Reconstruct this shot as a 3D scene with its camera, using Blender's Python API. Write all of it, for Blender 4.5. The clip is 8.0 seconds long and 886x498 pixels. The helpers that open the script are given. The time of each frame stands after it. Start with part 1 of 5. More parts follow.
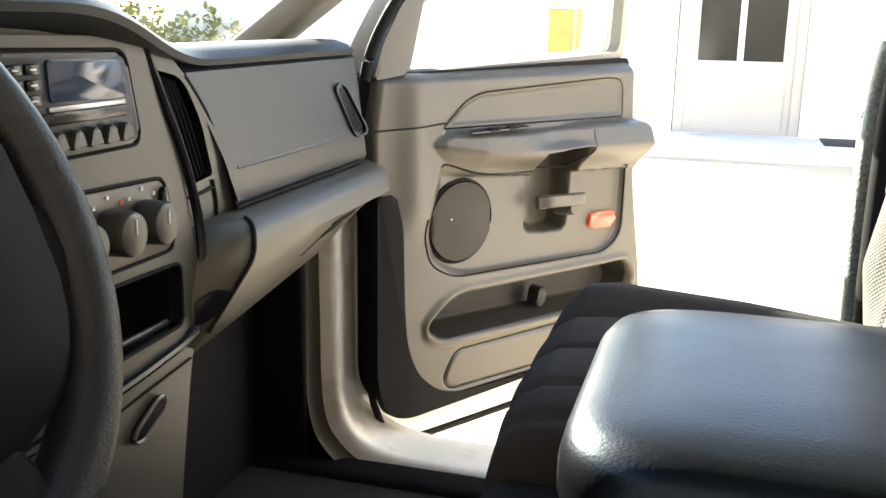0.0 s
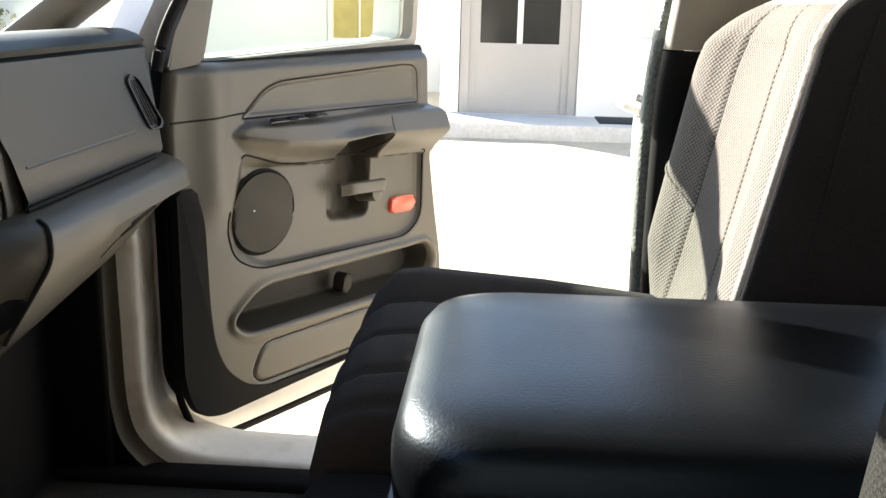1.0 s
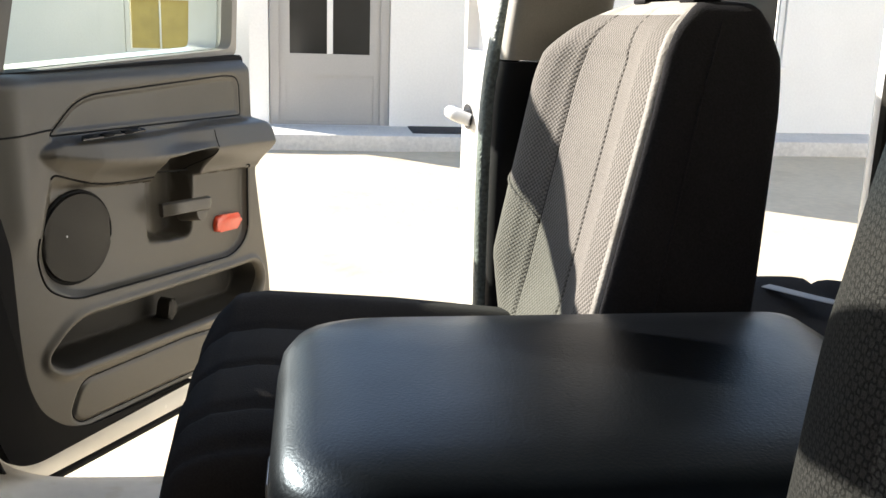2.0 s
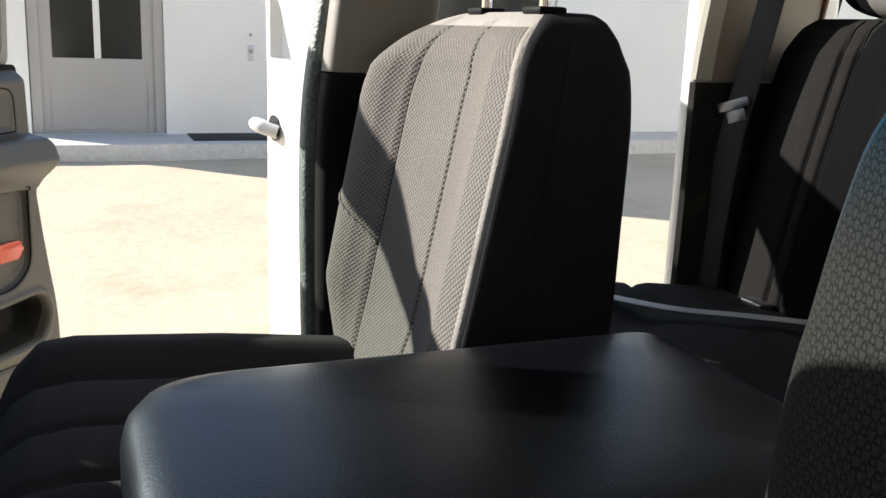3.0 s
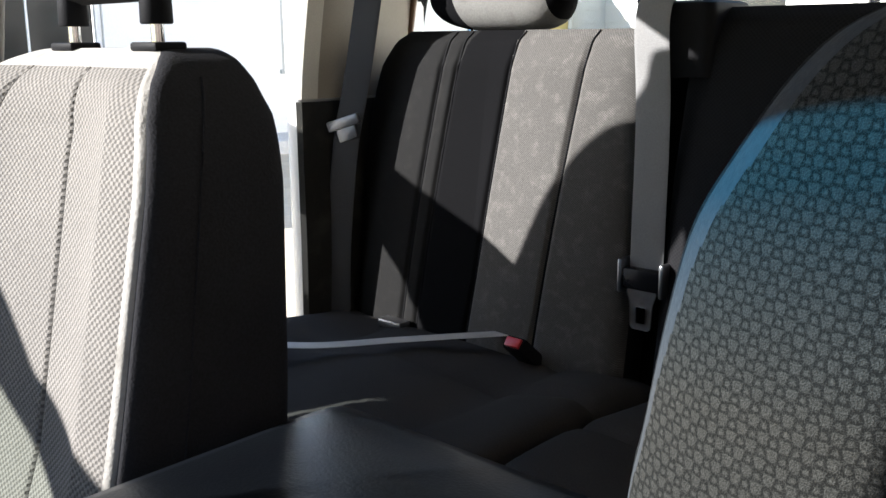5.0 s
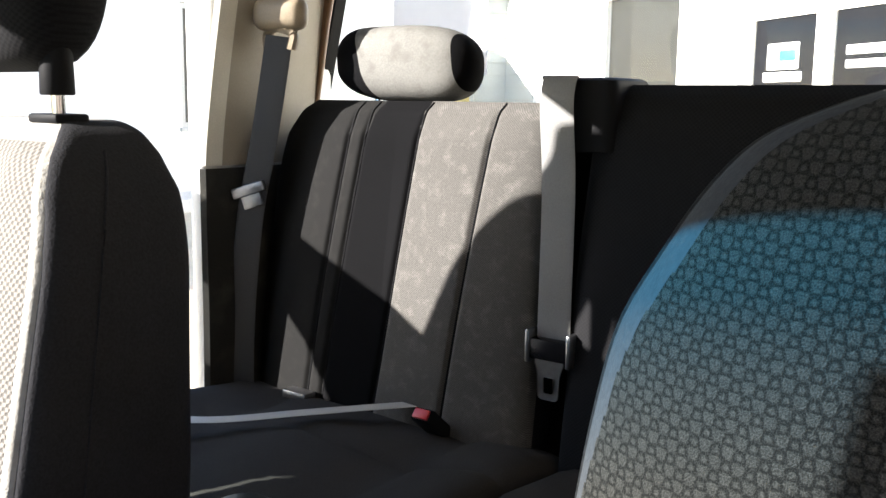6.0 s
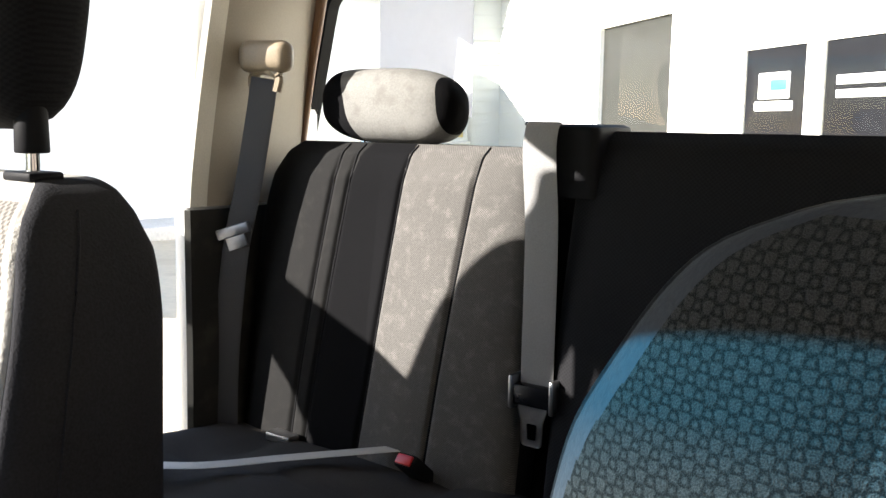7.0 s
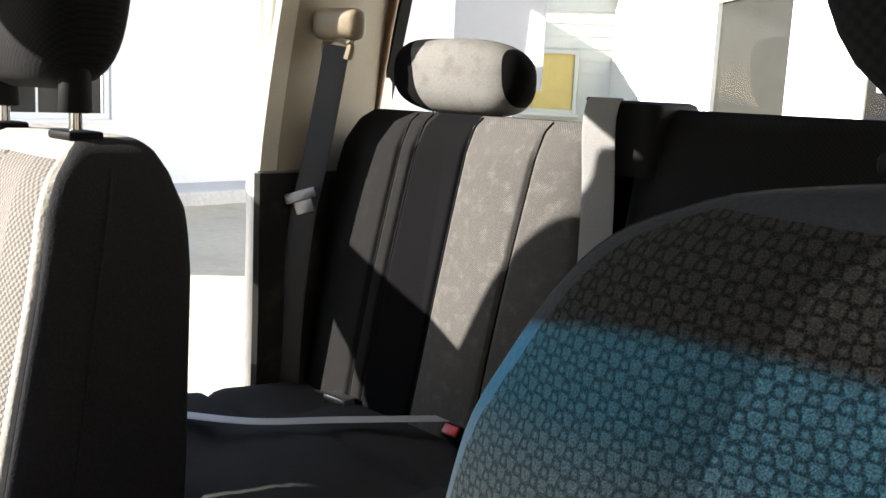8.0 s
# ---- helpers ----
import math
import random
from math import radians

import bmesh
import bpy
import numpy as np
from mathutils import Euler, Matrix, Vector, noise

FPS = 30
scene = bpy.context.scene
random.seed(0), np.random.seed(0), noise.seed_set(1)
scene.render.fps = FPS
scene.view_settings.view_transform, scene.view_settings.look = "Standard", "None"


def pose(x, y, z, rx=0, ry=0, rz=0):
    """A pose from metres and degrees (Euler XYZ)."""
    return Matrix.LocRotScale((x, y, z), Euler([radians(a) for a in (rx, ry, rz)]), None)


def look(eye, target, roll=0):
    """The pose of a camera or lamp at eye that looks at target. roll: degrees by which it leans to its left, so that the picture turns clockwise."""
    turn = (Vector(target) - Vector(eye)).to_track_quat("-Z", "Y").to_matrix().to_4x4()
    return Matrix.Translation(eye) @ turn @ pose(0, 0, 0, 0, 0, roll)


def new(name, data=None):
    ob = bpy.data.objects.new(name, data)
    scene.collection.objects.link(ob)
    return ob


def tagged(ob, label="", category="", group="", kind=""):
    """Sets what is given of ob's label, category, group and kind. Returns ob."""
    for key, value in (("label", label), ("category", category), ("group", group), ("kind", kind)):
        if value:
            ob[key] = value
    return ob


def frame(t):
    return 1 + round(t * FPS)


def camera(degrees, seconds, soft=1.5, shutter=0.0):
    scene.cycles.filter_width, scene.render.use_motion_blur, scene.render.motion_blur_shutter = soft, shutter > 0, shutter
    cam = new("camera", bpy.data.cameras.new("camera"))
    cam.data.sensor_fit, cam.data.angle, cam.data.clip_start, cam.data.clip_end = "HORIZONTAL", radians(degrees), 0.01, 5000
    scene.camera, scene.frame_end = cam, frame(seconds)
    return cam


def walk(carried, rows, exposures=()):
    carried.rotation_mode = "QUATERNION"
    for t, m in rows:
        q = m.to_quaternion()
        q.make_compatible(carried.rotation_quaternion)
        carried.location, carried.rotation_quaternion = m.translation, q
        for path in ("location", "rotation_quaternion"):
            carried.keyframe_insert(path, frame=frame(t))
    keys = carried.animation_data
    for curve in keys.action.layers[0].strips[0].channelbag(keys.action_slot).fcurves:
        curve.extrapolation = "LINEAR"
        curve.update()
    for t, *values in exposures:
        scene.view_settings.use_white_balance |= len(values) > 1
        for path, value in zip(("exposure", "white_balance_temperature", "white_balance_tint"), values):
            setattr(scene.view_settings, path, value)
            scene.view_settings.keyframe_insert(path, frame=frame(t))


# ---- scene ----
cam = camera(50.3, 8.0)
PATH = [
    (0, (-0.833, 0.16, 1.448), (1.032, 0.707, 0.974), 1.0),
    (0.5, (-0.855, 0.16, 1.457), (1.05, 0.512, 0.96), 0.8),
    (1, (-0.844, 0.182, 1.46), (1.089, 0.3, 0.959), 1.4),
    (2.5, (-0.733, 0.255, 1.455), (1.155, -0.224, 0.999), 1.9),
    (3, (-0.673, 0.282, 1.464), (1.142, -0.432, 1.014), 2.1),
    (3.5, (-0.612, 0.286, 1.469), (1.11, -0.631, 1.028), 1.9),
    (4, (-0.568, 0.284, 1.474), (1.043, -0.82, 1.045), 1.3),
    (4.5, (-0.524, 0.279, 1.480), (0.954, -1.004, 1.065), 0.6),
    (5, (-0.5, 0.271, 1.496), (0.827, -1.163, 1.063), -0.4),
    (6.3, (-0.485, 0.266, 1.526), (0.693, -1.33, 1.269), 1.3),
    (6.5, (-0.491, 0.253, 1.538), (0.696, -1.34, 1.307), 1.4),
    (7, (-0.495, 0.251, 1.545), (0.684, -1.344, 1.285), 0.9),
    (7.5, (-0.503, 0.23, 1.546), (0.701, -1.333, 1.218), 0.3),
    (8, (-0.556, 0.197, 1.550), (0.787, -1.246, 1.222), 2.7),
]
EXPOSURES = [(0.0, 3.08, 7100, 12), (0.5, 2.75, 7050, 12), (1.0, 2.3, 6900, 12), (2.5, 1.33, 6700, 12), (3.5, 1.0, 6350, 12), (4.5, 1.25, 5950, 12), (5.2, 2.03, 6200, 12), (6.3, 2.32, 6450, 12), (7.5, 2.18, 6550, 12), (8.0, 1.9, 6600, 12)]
walk(cam, [(t, look(eye, target, roll)) for t, eye, target, roll in PATH], EXPOSURES)

# ---------------------------------------------------------------- light
world = bpy.data.worlds.new("sky")
scene.world = world

world.use_nodes = True
_n, _l = world.node_tree.nodes, world.node_tree.links
SUN_AZ, SUN_EL = 44.0, 22.0          # degrees to the right of straight ahead, degrees up
_sky = _n.new("ShaderNodeTexSky")
_sky.sky_type = "NISHITA"
_sky.sun_disc = False
_sky.ozone_density, _sky.dust_density = 1.8, 0.5
_sky.sun_elevation, _sky.sun_rotation = radians(SUN_EL), radians(SUN_AZ)
_l.new(_sky.outputs[0], _n["Background"].inputs[0])
_n["Background"].inputs[1].default_value = 0.10
_sd = bpy.data.lights.new("sun", "SUN")
_sd.energy, _sd.angle, _sd.color = 5.0, radians(0.5), (1.0, 0.955, 0.88)
sun = new("sun", _sd)
_to = Vector((math.sin(radians(SUN_AZ)) * math.cos(radians(SUN_EL)), math.cos(radians(SUN_AZ)) * math.cos(radians(SUN_EL)), math.sin(radians(SUN_EL))))
sun.matrix_world = look(_to * 20, (0, 0, 0))

# ---------------------------------------------------------------- materials


def material(name, base, rough=0.6, metal=0.0, vary=0.12, scale=6.0, grain=90.0, bump=0.15, dist=0.002, spec=0.5, coat=0.0, stain=None):
    """A surface with broad unevenness, fine grain and fine relief."""
    m = bpy.data.materials.new(name)
    m.use_nodes = True
    n, l = m.node_tree.nodes, m.node_tree.links
    b = n["Principled BSDF"]
    b.inputs["Roughness"].default_value, b.inputs["Metallic"].default_value = rough, metal
    b.inputs["Specular IOR Level"].default_value, b.inputs["Coat Weight"].default_value = spec, coat
    tc = n.new("ShaderNodeTexCoord")
    big, fine = n.new("ShaderNodeTexNoise"), n.new("ShaderNodeTexNoise")
    big.inputs["Scale"].default_value, big.inputs["Detail"].default_value = scale, 4
    fine.inputs["Scale"].default_value, fine.inputs["Detail"].default_value = grain, 3
    for t in (big, fine):
        l.new(tc.outputs["Object"], t.inputs["Vector"])
    add = n.new("ShaderNodeMath")
    add.operation = "ADD"
    l.new(big.outputs[0], add.inputs[0])
    l.new(fine.outputs[0], add.inputs[1])
    ramp = n.new("ShaderNodeMapRange")
    ramp.inputs[1].default_value, ramp.inputs[2].default_value = 0.7, 1.3
    ramp.inputs[3].default_value, ramp.inputs[4].default_value = 1 - vary, 1 + vary
    l.new(add.outputs[0], ramp.inputs[0])
    mul = n.new("ShaderNodeVectorMath")
    mul.operation = "SCALE"
    mul.inputs[0].default_value = base
    l.new(ramp.outputs[0], mul.inputs["Scale"])
    last = mul.outputs[0]
    if stain:
        st, sr, mix = n.new("ShaderNodeTexNoise"), n.new("ShaderNodeMapRange"), n.new("ShaderNodeMix")
        st.inputs["Scale"].default_value, st.inputs["Detail"].default_value = stain[1], 5
        l.new(tc.outputs["Object"], st.inputs["Vector"])
        sr.inputs[1].default_value, sr.inputs[2].default_value = 0.52, 0.7
        l.new(st.outputs[0], sr.inputs[0])
        mix.data_type = "RGBA"
        mix.inputs["B"].default_value = (*stain[0], 1)
        l.new(sr.outputs[0], mix.inputs["Factor"])
        l.new(last, mix.inputs["A"])
        last = mix.outputs["Result"]
    l.new(last, b.inputs["Base Color"])
    rr = n.new("ShaderNodeMapRange")
    rr.inputs[3].default_value, rr.inputs[4].default_value = max(0.02, rough - 0.07), min(1, rough + 0.07)
    l.new(big.outputs[0], rr.inputs[0])
    l.new(rr.outputs[0], b.inputs["Roughness"])
    if bump:
        bp = n.new("ShaderNodeBump")
        bp.inputs["Strength"].default_value, bp.inputs["Distance"].default_value = bump, dist
        l.new(fine.outputs[0], bp.inputs["Height"])
        l.new(bp.outputs[0], b.inputs["Normal"])
    return m


def woven(name, dark, light, cell=0.011, bump=0.6, fuzz=0.3, dust=None, thread=420, rows=0.86, yarn=1.5, discs=False):
    """Knitted seat cloth: offset rows of small tufts with dark gaps and fine threads over them; discs = round tufts ringed by dark gaps; dust = colour of rubbed-in dust."""
    m = material(name, light, 0.9, vary=0.14, scale=9, grain=thread, bump=0, spec=0.12, stain=(dust, 48) if dust else None)
    n, l = m.node_tree.nodes, m.node_tree.links
    b = n["Principled BSDF"]
    tc = [x for x in n if x.bl_idname == "ShaderNodeTexCoord"][0]
    fine = [x for x in n if x.bl_idname == "ShaderNodeTexNoise"][1]
    wob, off = n.new("ShaderNodeTexNoise"), n.new("ShaderNodeVectorMath")
    wob.inputs["Scale"].default_value = 60
    l.new(tc.outputs["Object"], wob.inputs["Vector"])
    off.operation = "MULTIPLY_ADD"
    off.inputs[1].default_value = (cell * 0.28,) * 3
    l.new(wob.outputs["Color"], off.inputs[0])
    l.new(tc.outputs["Object"], off.inputs[2])
    sp = n.new("ShaderNodeSeparateXYZ")
    l.new(off.outputs[0], sp.inputs[0])
    waves = []
    for axis, k in (("X", 1.0), ("Z", rows)):
        mu, co = n.new("ShaderNodeMath"), n.new("ShaderNodeMath")
        mu.operation, co.operation = "MULTIPLY", "COSINE"
        mu.inputs[1].default_value = math.pi / (cell * k)
        l.new(sp.outputs[axis], mu.inputs[0])
        l.new(mu.outputs[0], co.inputs[0])
        waves.append(co.outputs[0])
    pr = n.new("ShaderNodeMath")
    pr.operation = "MULTIPLY"
    l.new(waves[0], pr.inputs[0])
    l.new(waves[1], pr.inputs[1])
    ad = n.new("ShaderNodeMath")                      # threads over the tufts
    ad.operation = "MULTIPLY_ADD"
    ad.inputs[1].default_value = yarn
    l.new(fine.outputs[0], ad.inputs[0])
    l.new(pr.outputs[0], ad.inputs[2])
    rg = n.new("ShaderNodeMapRange")
    rg.interpolation_type = "SMOOTHSTEP"
    rg.inputs[1].default_value, rg.inputs[2].default_value = yarn / 2 - 0.75, yarn / 2 + 0.6
    l.new(ad.outputs[0], rg.inputs[0])
    knit = rg.outputs[0]
    if discs:                                          # tuft, dark ring, small pale wedge between the tufts
        st = n.new("ShaderNodeMath")                   # shade below each tuft, put into its ring's colour
        st.operation = "SINE"
        sh = n.new("ShaderNodeMath")
        sh.operation = "MULTIPLY"
        sh.inputs[1].default_value = 2 * math.pi / (cell * rows)
        l.new(sp.outputs["Z"], sh.inputs[0])
        l.new(sh.outputs[0], st.inputs[0])
        lo = n.new("ShaderNodeMath")
        lo.operation = "MULTIPLY_ADD"
        lo.inputs[1].default_value = 0.14
        l.new(st.outputs[0], lo.inputs[0])
        l.new(pr.outputs[0], lo.inputs[2])
        rp = n.new("ShaderNodeMapRange")
        rp.inputs[1].default_value, rp.inputs[2].default_value = -1.2, 1.2
        l.new(lo.outputs[0], rp.inputs[0])
        cr = n.new("ShaderNodeValToRGB")
        cr.color_ramp.elements[0].position, cr.color_ramp.elements[0].color = 0.10, (0.75, 0.75, 0.75, 1)
        cr.color_ramp.elements[1].position, cr.color_ramp.elements[1].color = 0.62, (0.62, 0.62, 0.62, 1)
        for at, v in ((0.27, 0.15), (0.44, 0.0)):
            e = cr.color_ramp.elements.new(at)
            e.color = (v, v, v, 1)
        l.new(rp.outputs[0], cr.inputs[0])
        th = n.new("ShaderNodeMath")
        th.operation, th.use_clamp = "MULTIPLY_ADD", True
        th.inputs[1].default_value = yarn
        l.new(fine.outputs[0], th.inputs[0])
        ce = n.new("ShaderNodeMath")
        ce.operation = "SUBTRACT"
        ce.inputs[1].default_value = yarn / 2
        l.new(cr.outputs[0], ce.inputs[0])
        l.new(ce.outputs[0], th.inputs[2])
        knit = th.outputs[0]
    old = b.inputs["Base Color"].links[0].from_socket
    mix = n.new("ShaderNodeMix")
    mix.data_type = "RGBA"
    l.new(knit, mix.inputs["Factor"])
    mix.inputs["A"].default_value = (*dark, 1)
    l.new(old, mix.inputs["B"])
    l.new(mix.outputs["Result"], b.inputs["Base Color"])
    bp = n.new("ShaderNodeBump")
    bp.inputs["Strength"].default_value, bp.inputs["Distance"].default_value = bump, 0.0025
    l.new(knit, bp.inputs["Height"])
    l.new(bp.outputs[0], b.inputs["Normal"])
    b.inputs["Sheen Weight"].default_value = fuzz
    return m


def glass(name, tint, rough=0.0, band=None):
    """A thin pane: clear or tinted, with a faint mirror; band = (z low, z high, colour) for a shade band along its top."""
    m = bpy.data.materials.new(name)
    m.use_nodes = True
    n, l = m.node_tree.nodes, m.node_tree.links
    n.remove(n["Principled BSDF"])
    tr, gl, mx, lw = n.new("ShaderNodeBsdfTransparent"), n.new("ShaderNodeBsdfGlossy"), n.new("ShaderNodeMixShader"), n.new("ShaderNodeLayerWeight")
    tr.inputs[0].default_value = (*tint, 1)
    gl.inputs["Roughness"].default_value = rough
    lw.inputs["Blend"].default_value = 0.5
    pw, fr = n.new("ShaderNodeMath"), n.new("ShaderNodeMath")
    pw.operation, fr.operation = "POWER", "MULTIPLY_ADD"
    pw.inputs[1].default_value, fr.inputs[1].default_value, fr.inputs[2].default_value = 5.0, 0.70, 0.016
    l.new(lw.outputs["Facing"], pw.inputs[0])
    l.new(pw.outputs[0], fr.inputs[0])
    if band:
        tc, sp, rg, cm = n.new("ShaderNodeTexCoord"), n.new("ShaderNodeSeparateXYZ"), n.new("ShaderNodeMapRange"), n.new("ShaderNodeMix")
        l.new(tc.outputs["Object"], sp.inputs[0])
        l.new(sp.outputs["Z"], rg.inputs[0])
        rg.inputs[1].default_value, rg.inputs[2].default_value = band[0], band[1]
        cm.data_type = "RGBA"
        cm.inputs["A"].default_value, cm.inputs["B"].default_value = (*tint, 1), (*band[2], 1)
        l.new(rg.outputs[0], cm.inputs["Factor"])
        l.new(cm.outputs["Result"], tr.inputs[0])
    l.new(fr.outputs[0], mx.inputs[0])
    l.new(tr.outputs[0], mx.inputs[1])
    l.new(gl.outputs[0], mx.inputs[2])
    l.new(mx.outputs[0], n["Material Output"].inputs["Surface"])
    return m


M = {}
M["dash"] = material("slate_dash_plastic", (0.020, 0.026, 0.034), 0.36, grain=700, bump=0.25, dist=0.0008, spec=0.38)
M["dash_top"] = material("dark_slate_dash_pad", (0.018, 0.024, 0.029), 0.5, grain=600, bump=0.3, dist=0.0008, spec=0.22)
M["trim"] = material("taupe_trim_plastic", (0.068, 0.061, 0.048), 0.40, grain=700, bump=0.25, dist=0.0008, spec=0.45)
M["pillar_trim"] = material("tan_grey_pillar_plastic", (0.26, 0.242, 0.21), 0.55, grain=500, bump=0.2, dist=0.0008, spec=0.3)
M["dark"] = material("black_trim_plastic", (0.010, 0.010, 0.011), 0.6, grain=600, bump=0.2, dist=0.0008, spec=0.06)
M["stack"] = material("slate_taupe_stack_plastic", (0.048, 0.046, 0.041), 0.40, grain=700, bump=0.2, dist=0.0008, spec=0.4)
M["seam"] = material("dark_seam_thread", (0.05, 0.046, 0.042), 0.95, grain=300, bump=0.3, spec=0.1)
# The blue in this base colour stands for reflected sky.
M["display"] = material("sky_tinted_display", (0.035, 0.055, 0.10), 0.12, grain=90, bump=0.0, vary=0.05, spec=0.4)
M["cushion_cloth"] = material("black_cushion_cloth", (0.040, 0.038, 0.037), 0.95, grain=420, bump=0.4, dist=0.0015, vary=0.18, scale=7, spec=0.1)
M["gloss"] = material("black_gloss_plastic", (0.010, 0.010, 0.012), 0.22, grain=300, bump=0.0, spec=0.3)
M["speaker"] = material("dark_speaker_mesh", (0.045, 0.042, 0.036), 0.6, grain=900, bump=0.5, dist=0.001, spec=0.15)
# Dark grey of the divider; on the pocket's inside it stands for shade.
M["pocket"] = material("dark_shaded_pocket_plastic", (0.026, 0.024, 0.020), 0.55, grain=700, bump=0.2, dist=0.0008, spec=0.2)
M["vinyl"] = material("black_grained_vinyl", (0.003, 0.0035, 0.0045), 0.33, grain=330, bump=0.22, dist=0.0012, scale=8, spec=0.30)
# Blue tint put into the sheen for the sky mirrored on the lid.
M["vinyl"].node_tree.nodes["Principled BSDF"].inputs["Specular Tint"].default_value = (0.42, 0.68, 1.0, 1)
M["leather"] = material("black_wheel_leather", (0.012, 0.013, 0.015), 0.42, grain=420, bump=0.6, dist=0.001, spec=0.35)
M["black_cloth"] = woven("black_seat_cloth", (0.006, 0.006, 0.007), (0.011, 0.011, 0.012), cell=0.0035, bump=0.08, fuzz=0.01)
M["side_cloth"] = material("black_seat_side_cloth", (0.023, 0.023, 0.0255), 0.95, grain=380, bump=0.5, dist=0.0015, vary=0.25, scale=5, spec=0.1)
# Black strip of cloth; also the shadow painted on the rear headrest.
M["deep_black"] = material("deep_black_cloth_and_shade", (0.005, 0.005, 0.0055), 0.95, grain=420, bump=0.3, dist=0.001, vary=0.2, spec=0.04)
M["dusty_black"] = woven("dusty_black_seat_cloth", (0.006, 0.006, 0.0058), (0.0115, 0.0112, 0.011), cell=0.0022, bump=0.15, fuzz=0.01, dust=(0.019, 0.0183, 0.0173))
M["grey_cloth"] = woven("grey_seat_cloth", (0.100, 0.093, 0.085), (0.198, 0.184, 0.168), cell=0.0042, bump=0.45, fuzz=0.05)
M["plain_cloth"] = material("grey_plain_cloth", (0.33, 0.315, 0.29), 0.92, grain=260, bump=0.5, dist=0.002, vary=0.1, stain=((0.25, 0.235, 0.21), 24))
M["dust_cloth"] = woven("dusty_grey_seat_cloth", (0.060, 0.057, 0.053), (0.098, 0.093, 0.087), cell=0.0022, bump=0.3, fuzz=0.04, dust=(0.150, 0.142, 0.131))
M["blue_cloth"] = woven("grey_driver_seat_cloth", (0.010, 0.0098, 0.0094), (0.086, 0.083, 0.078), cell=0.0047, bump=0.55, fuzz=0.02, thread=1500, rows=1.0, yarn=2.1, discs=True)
# Same weave as blue_cloth in darker greys, for the backrest's flanks.
M["blue_cloth_side"] = woven("darker_grey_driver_seat_cloth", (0.007, 0.0068, 0.0065), (0.048, 0.046, 0.043), cell=0.0047, bump=0.55, fuzz=0.02, thread=1500, rows=1.0, yarn=2.1, discs=True)
M["driver_border"] = material("dark_grey_plain_cloth", (0.042, 0.044, 0.050), 0.92, grain=300, bump=0.5, dist=0.002, vary=0.1, spec=0.15)
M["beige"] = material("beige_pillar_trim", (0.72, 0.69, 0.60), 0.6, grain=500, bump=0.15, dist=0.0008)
# Tan of the inner pillar faces, with their shade in the colour.
M["tan_panel"] = material("tan_shaded_inner_pillar_plastic", (0.33, 0.29, 0.23), 0.6, grain=500, bump=0.15, dist=0.0008)
M["beige_dark"] = material("tan_belt_guide_plastic", (0.25, 0.20, 0.135), 0.45, grain=400, bump=0.1)
M["white"] = material("white_car_paint", (0.78, 0.78, 0.76), 0.25, grain=40, bump=0.0, vary=0.03, coat=0.6)
M["jamb"] = material("white_jamb_paint_dusty", (0.86, 0.85, 0.82), 0.35, grain=40, bump=0.02, vary=0.05, stain=((0.70, 0.66, 0.58), 14))
M["rubber"] = material("black_rubber_seal", (0.010, 0.010, 0.010), 0.7, grain=300, bump=0.2, spec=0.12)
M["seal"] = material("worn_grey_door_edge", (0.16, 0.19, 0.18), 0.5, grain=160, bump=0.8, dist=0.004, vary=0.5)
M["chrome"] = material("chrome", (0.75, 0.75, 0.76), 0.12, metal=1.0, grain=50, bump=0.0, vary=0.04)
M["steel"] = material("dull_steel", (0.34, 0.34, 0.35), 0.35, metal=1.0, grain=120, bump=0.05)
M["red"] = material("red_reflector_plastic", (0.62, 0.06, 0.02), 0.2, grain=60, bump=0.1, coat=0.5)
M["red_button"] = material("red_button_plastic", (0.5, 0.02, 0.025), 0.35, grain=60, bump=0.0)
M["orange"] = material("orange_print", (0.8, 0.12, 0.03), 0.5, grain=60, bump=0.0)
M["print"] = material("pale_print", (0.7, 0.7, 0.68), 0.5, grain=60, bump=0.0)
# Belt webbing made darker: the outer belt's shade is in its colour.
M["dark_belt"] = material("shaded_grey_belt_webbing", (0.030, 0.030, 0.032), 0.5, grain=500, bump=0.5, dist=0.001)
M["belt"] = material("grey_belt_webbing", (0.20, 0.198, 0.194), 0.85, grain=500, bump=0.5, dist=0.001, spec=0.1)
# Paleness is a sun glint put into the webbing's colour.
M["pale_belt"] = material("sun_glint_belt_webbing", (0.45, 0.44, 0.42), 0.5, grain=500, bump=0.5, dist=0.001)
M["carpet"] = material("black_carpet", (0.008, 0.008, 0.007), 0.95, grain=300, bump=0.9, dist=0.004)
M["headliner"] = material("beige_headliner", (0.45, 0.42, 0.36), 0.95, grain=300, bump=0.2)
M["brown"] = material("brown_window_channel", (0.17, 0.09, 0.045), 0.5, grain=120, bump=0.1)
M["wall_white"] = material("white_plaster_wall", (0.88, 0.865, 0.82), 0.85, scale=1.2, grain=45, bump=0.35, dist=0.004, vary=0.04)
M["siding"] = material("cream_siding_paint", (0.52, 0.52, 0.48), 0.7, scale=1.5, grain=60, bump=0.2, vary=0.06)
M["door_grey"] = material("grey_door_paint", (0.43, 0.415, 0.385), 0.5, scale=2, grain=60, bump=0.1, vary=0.05)
M["concrete"] = material("pale_porch_concrete", (0.66, 0.64, 0.60), 0.9, scale=1.5, grain=30, bump=0.5, dist=0.006, vary=0.15)
M["sand"] = material("sandy_yard_ground", (0.64, 0.55, 0.40), 0.95, scale=0.9, grain=14, bump=0.35, dist=0.015, vary=0.09, stain=((0.56, 0.47, 0.33), 2.2))
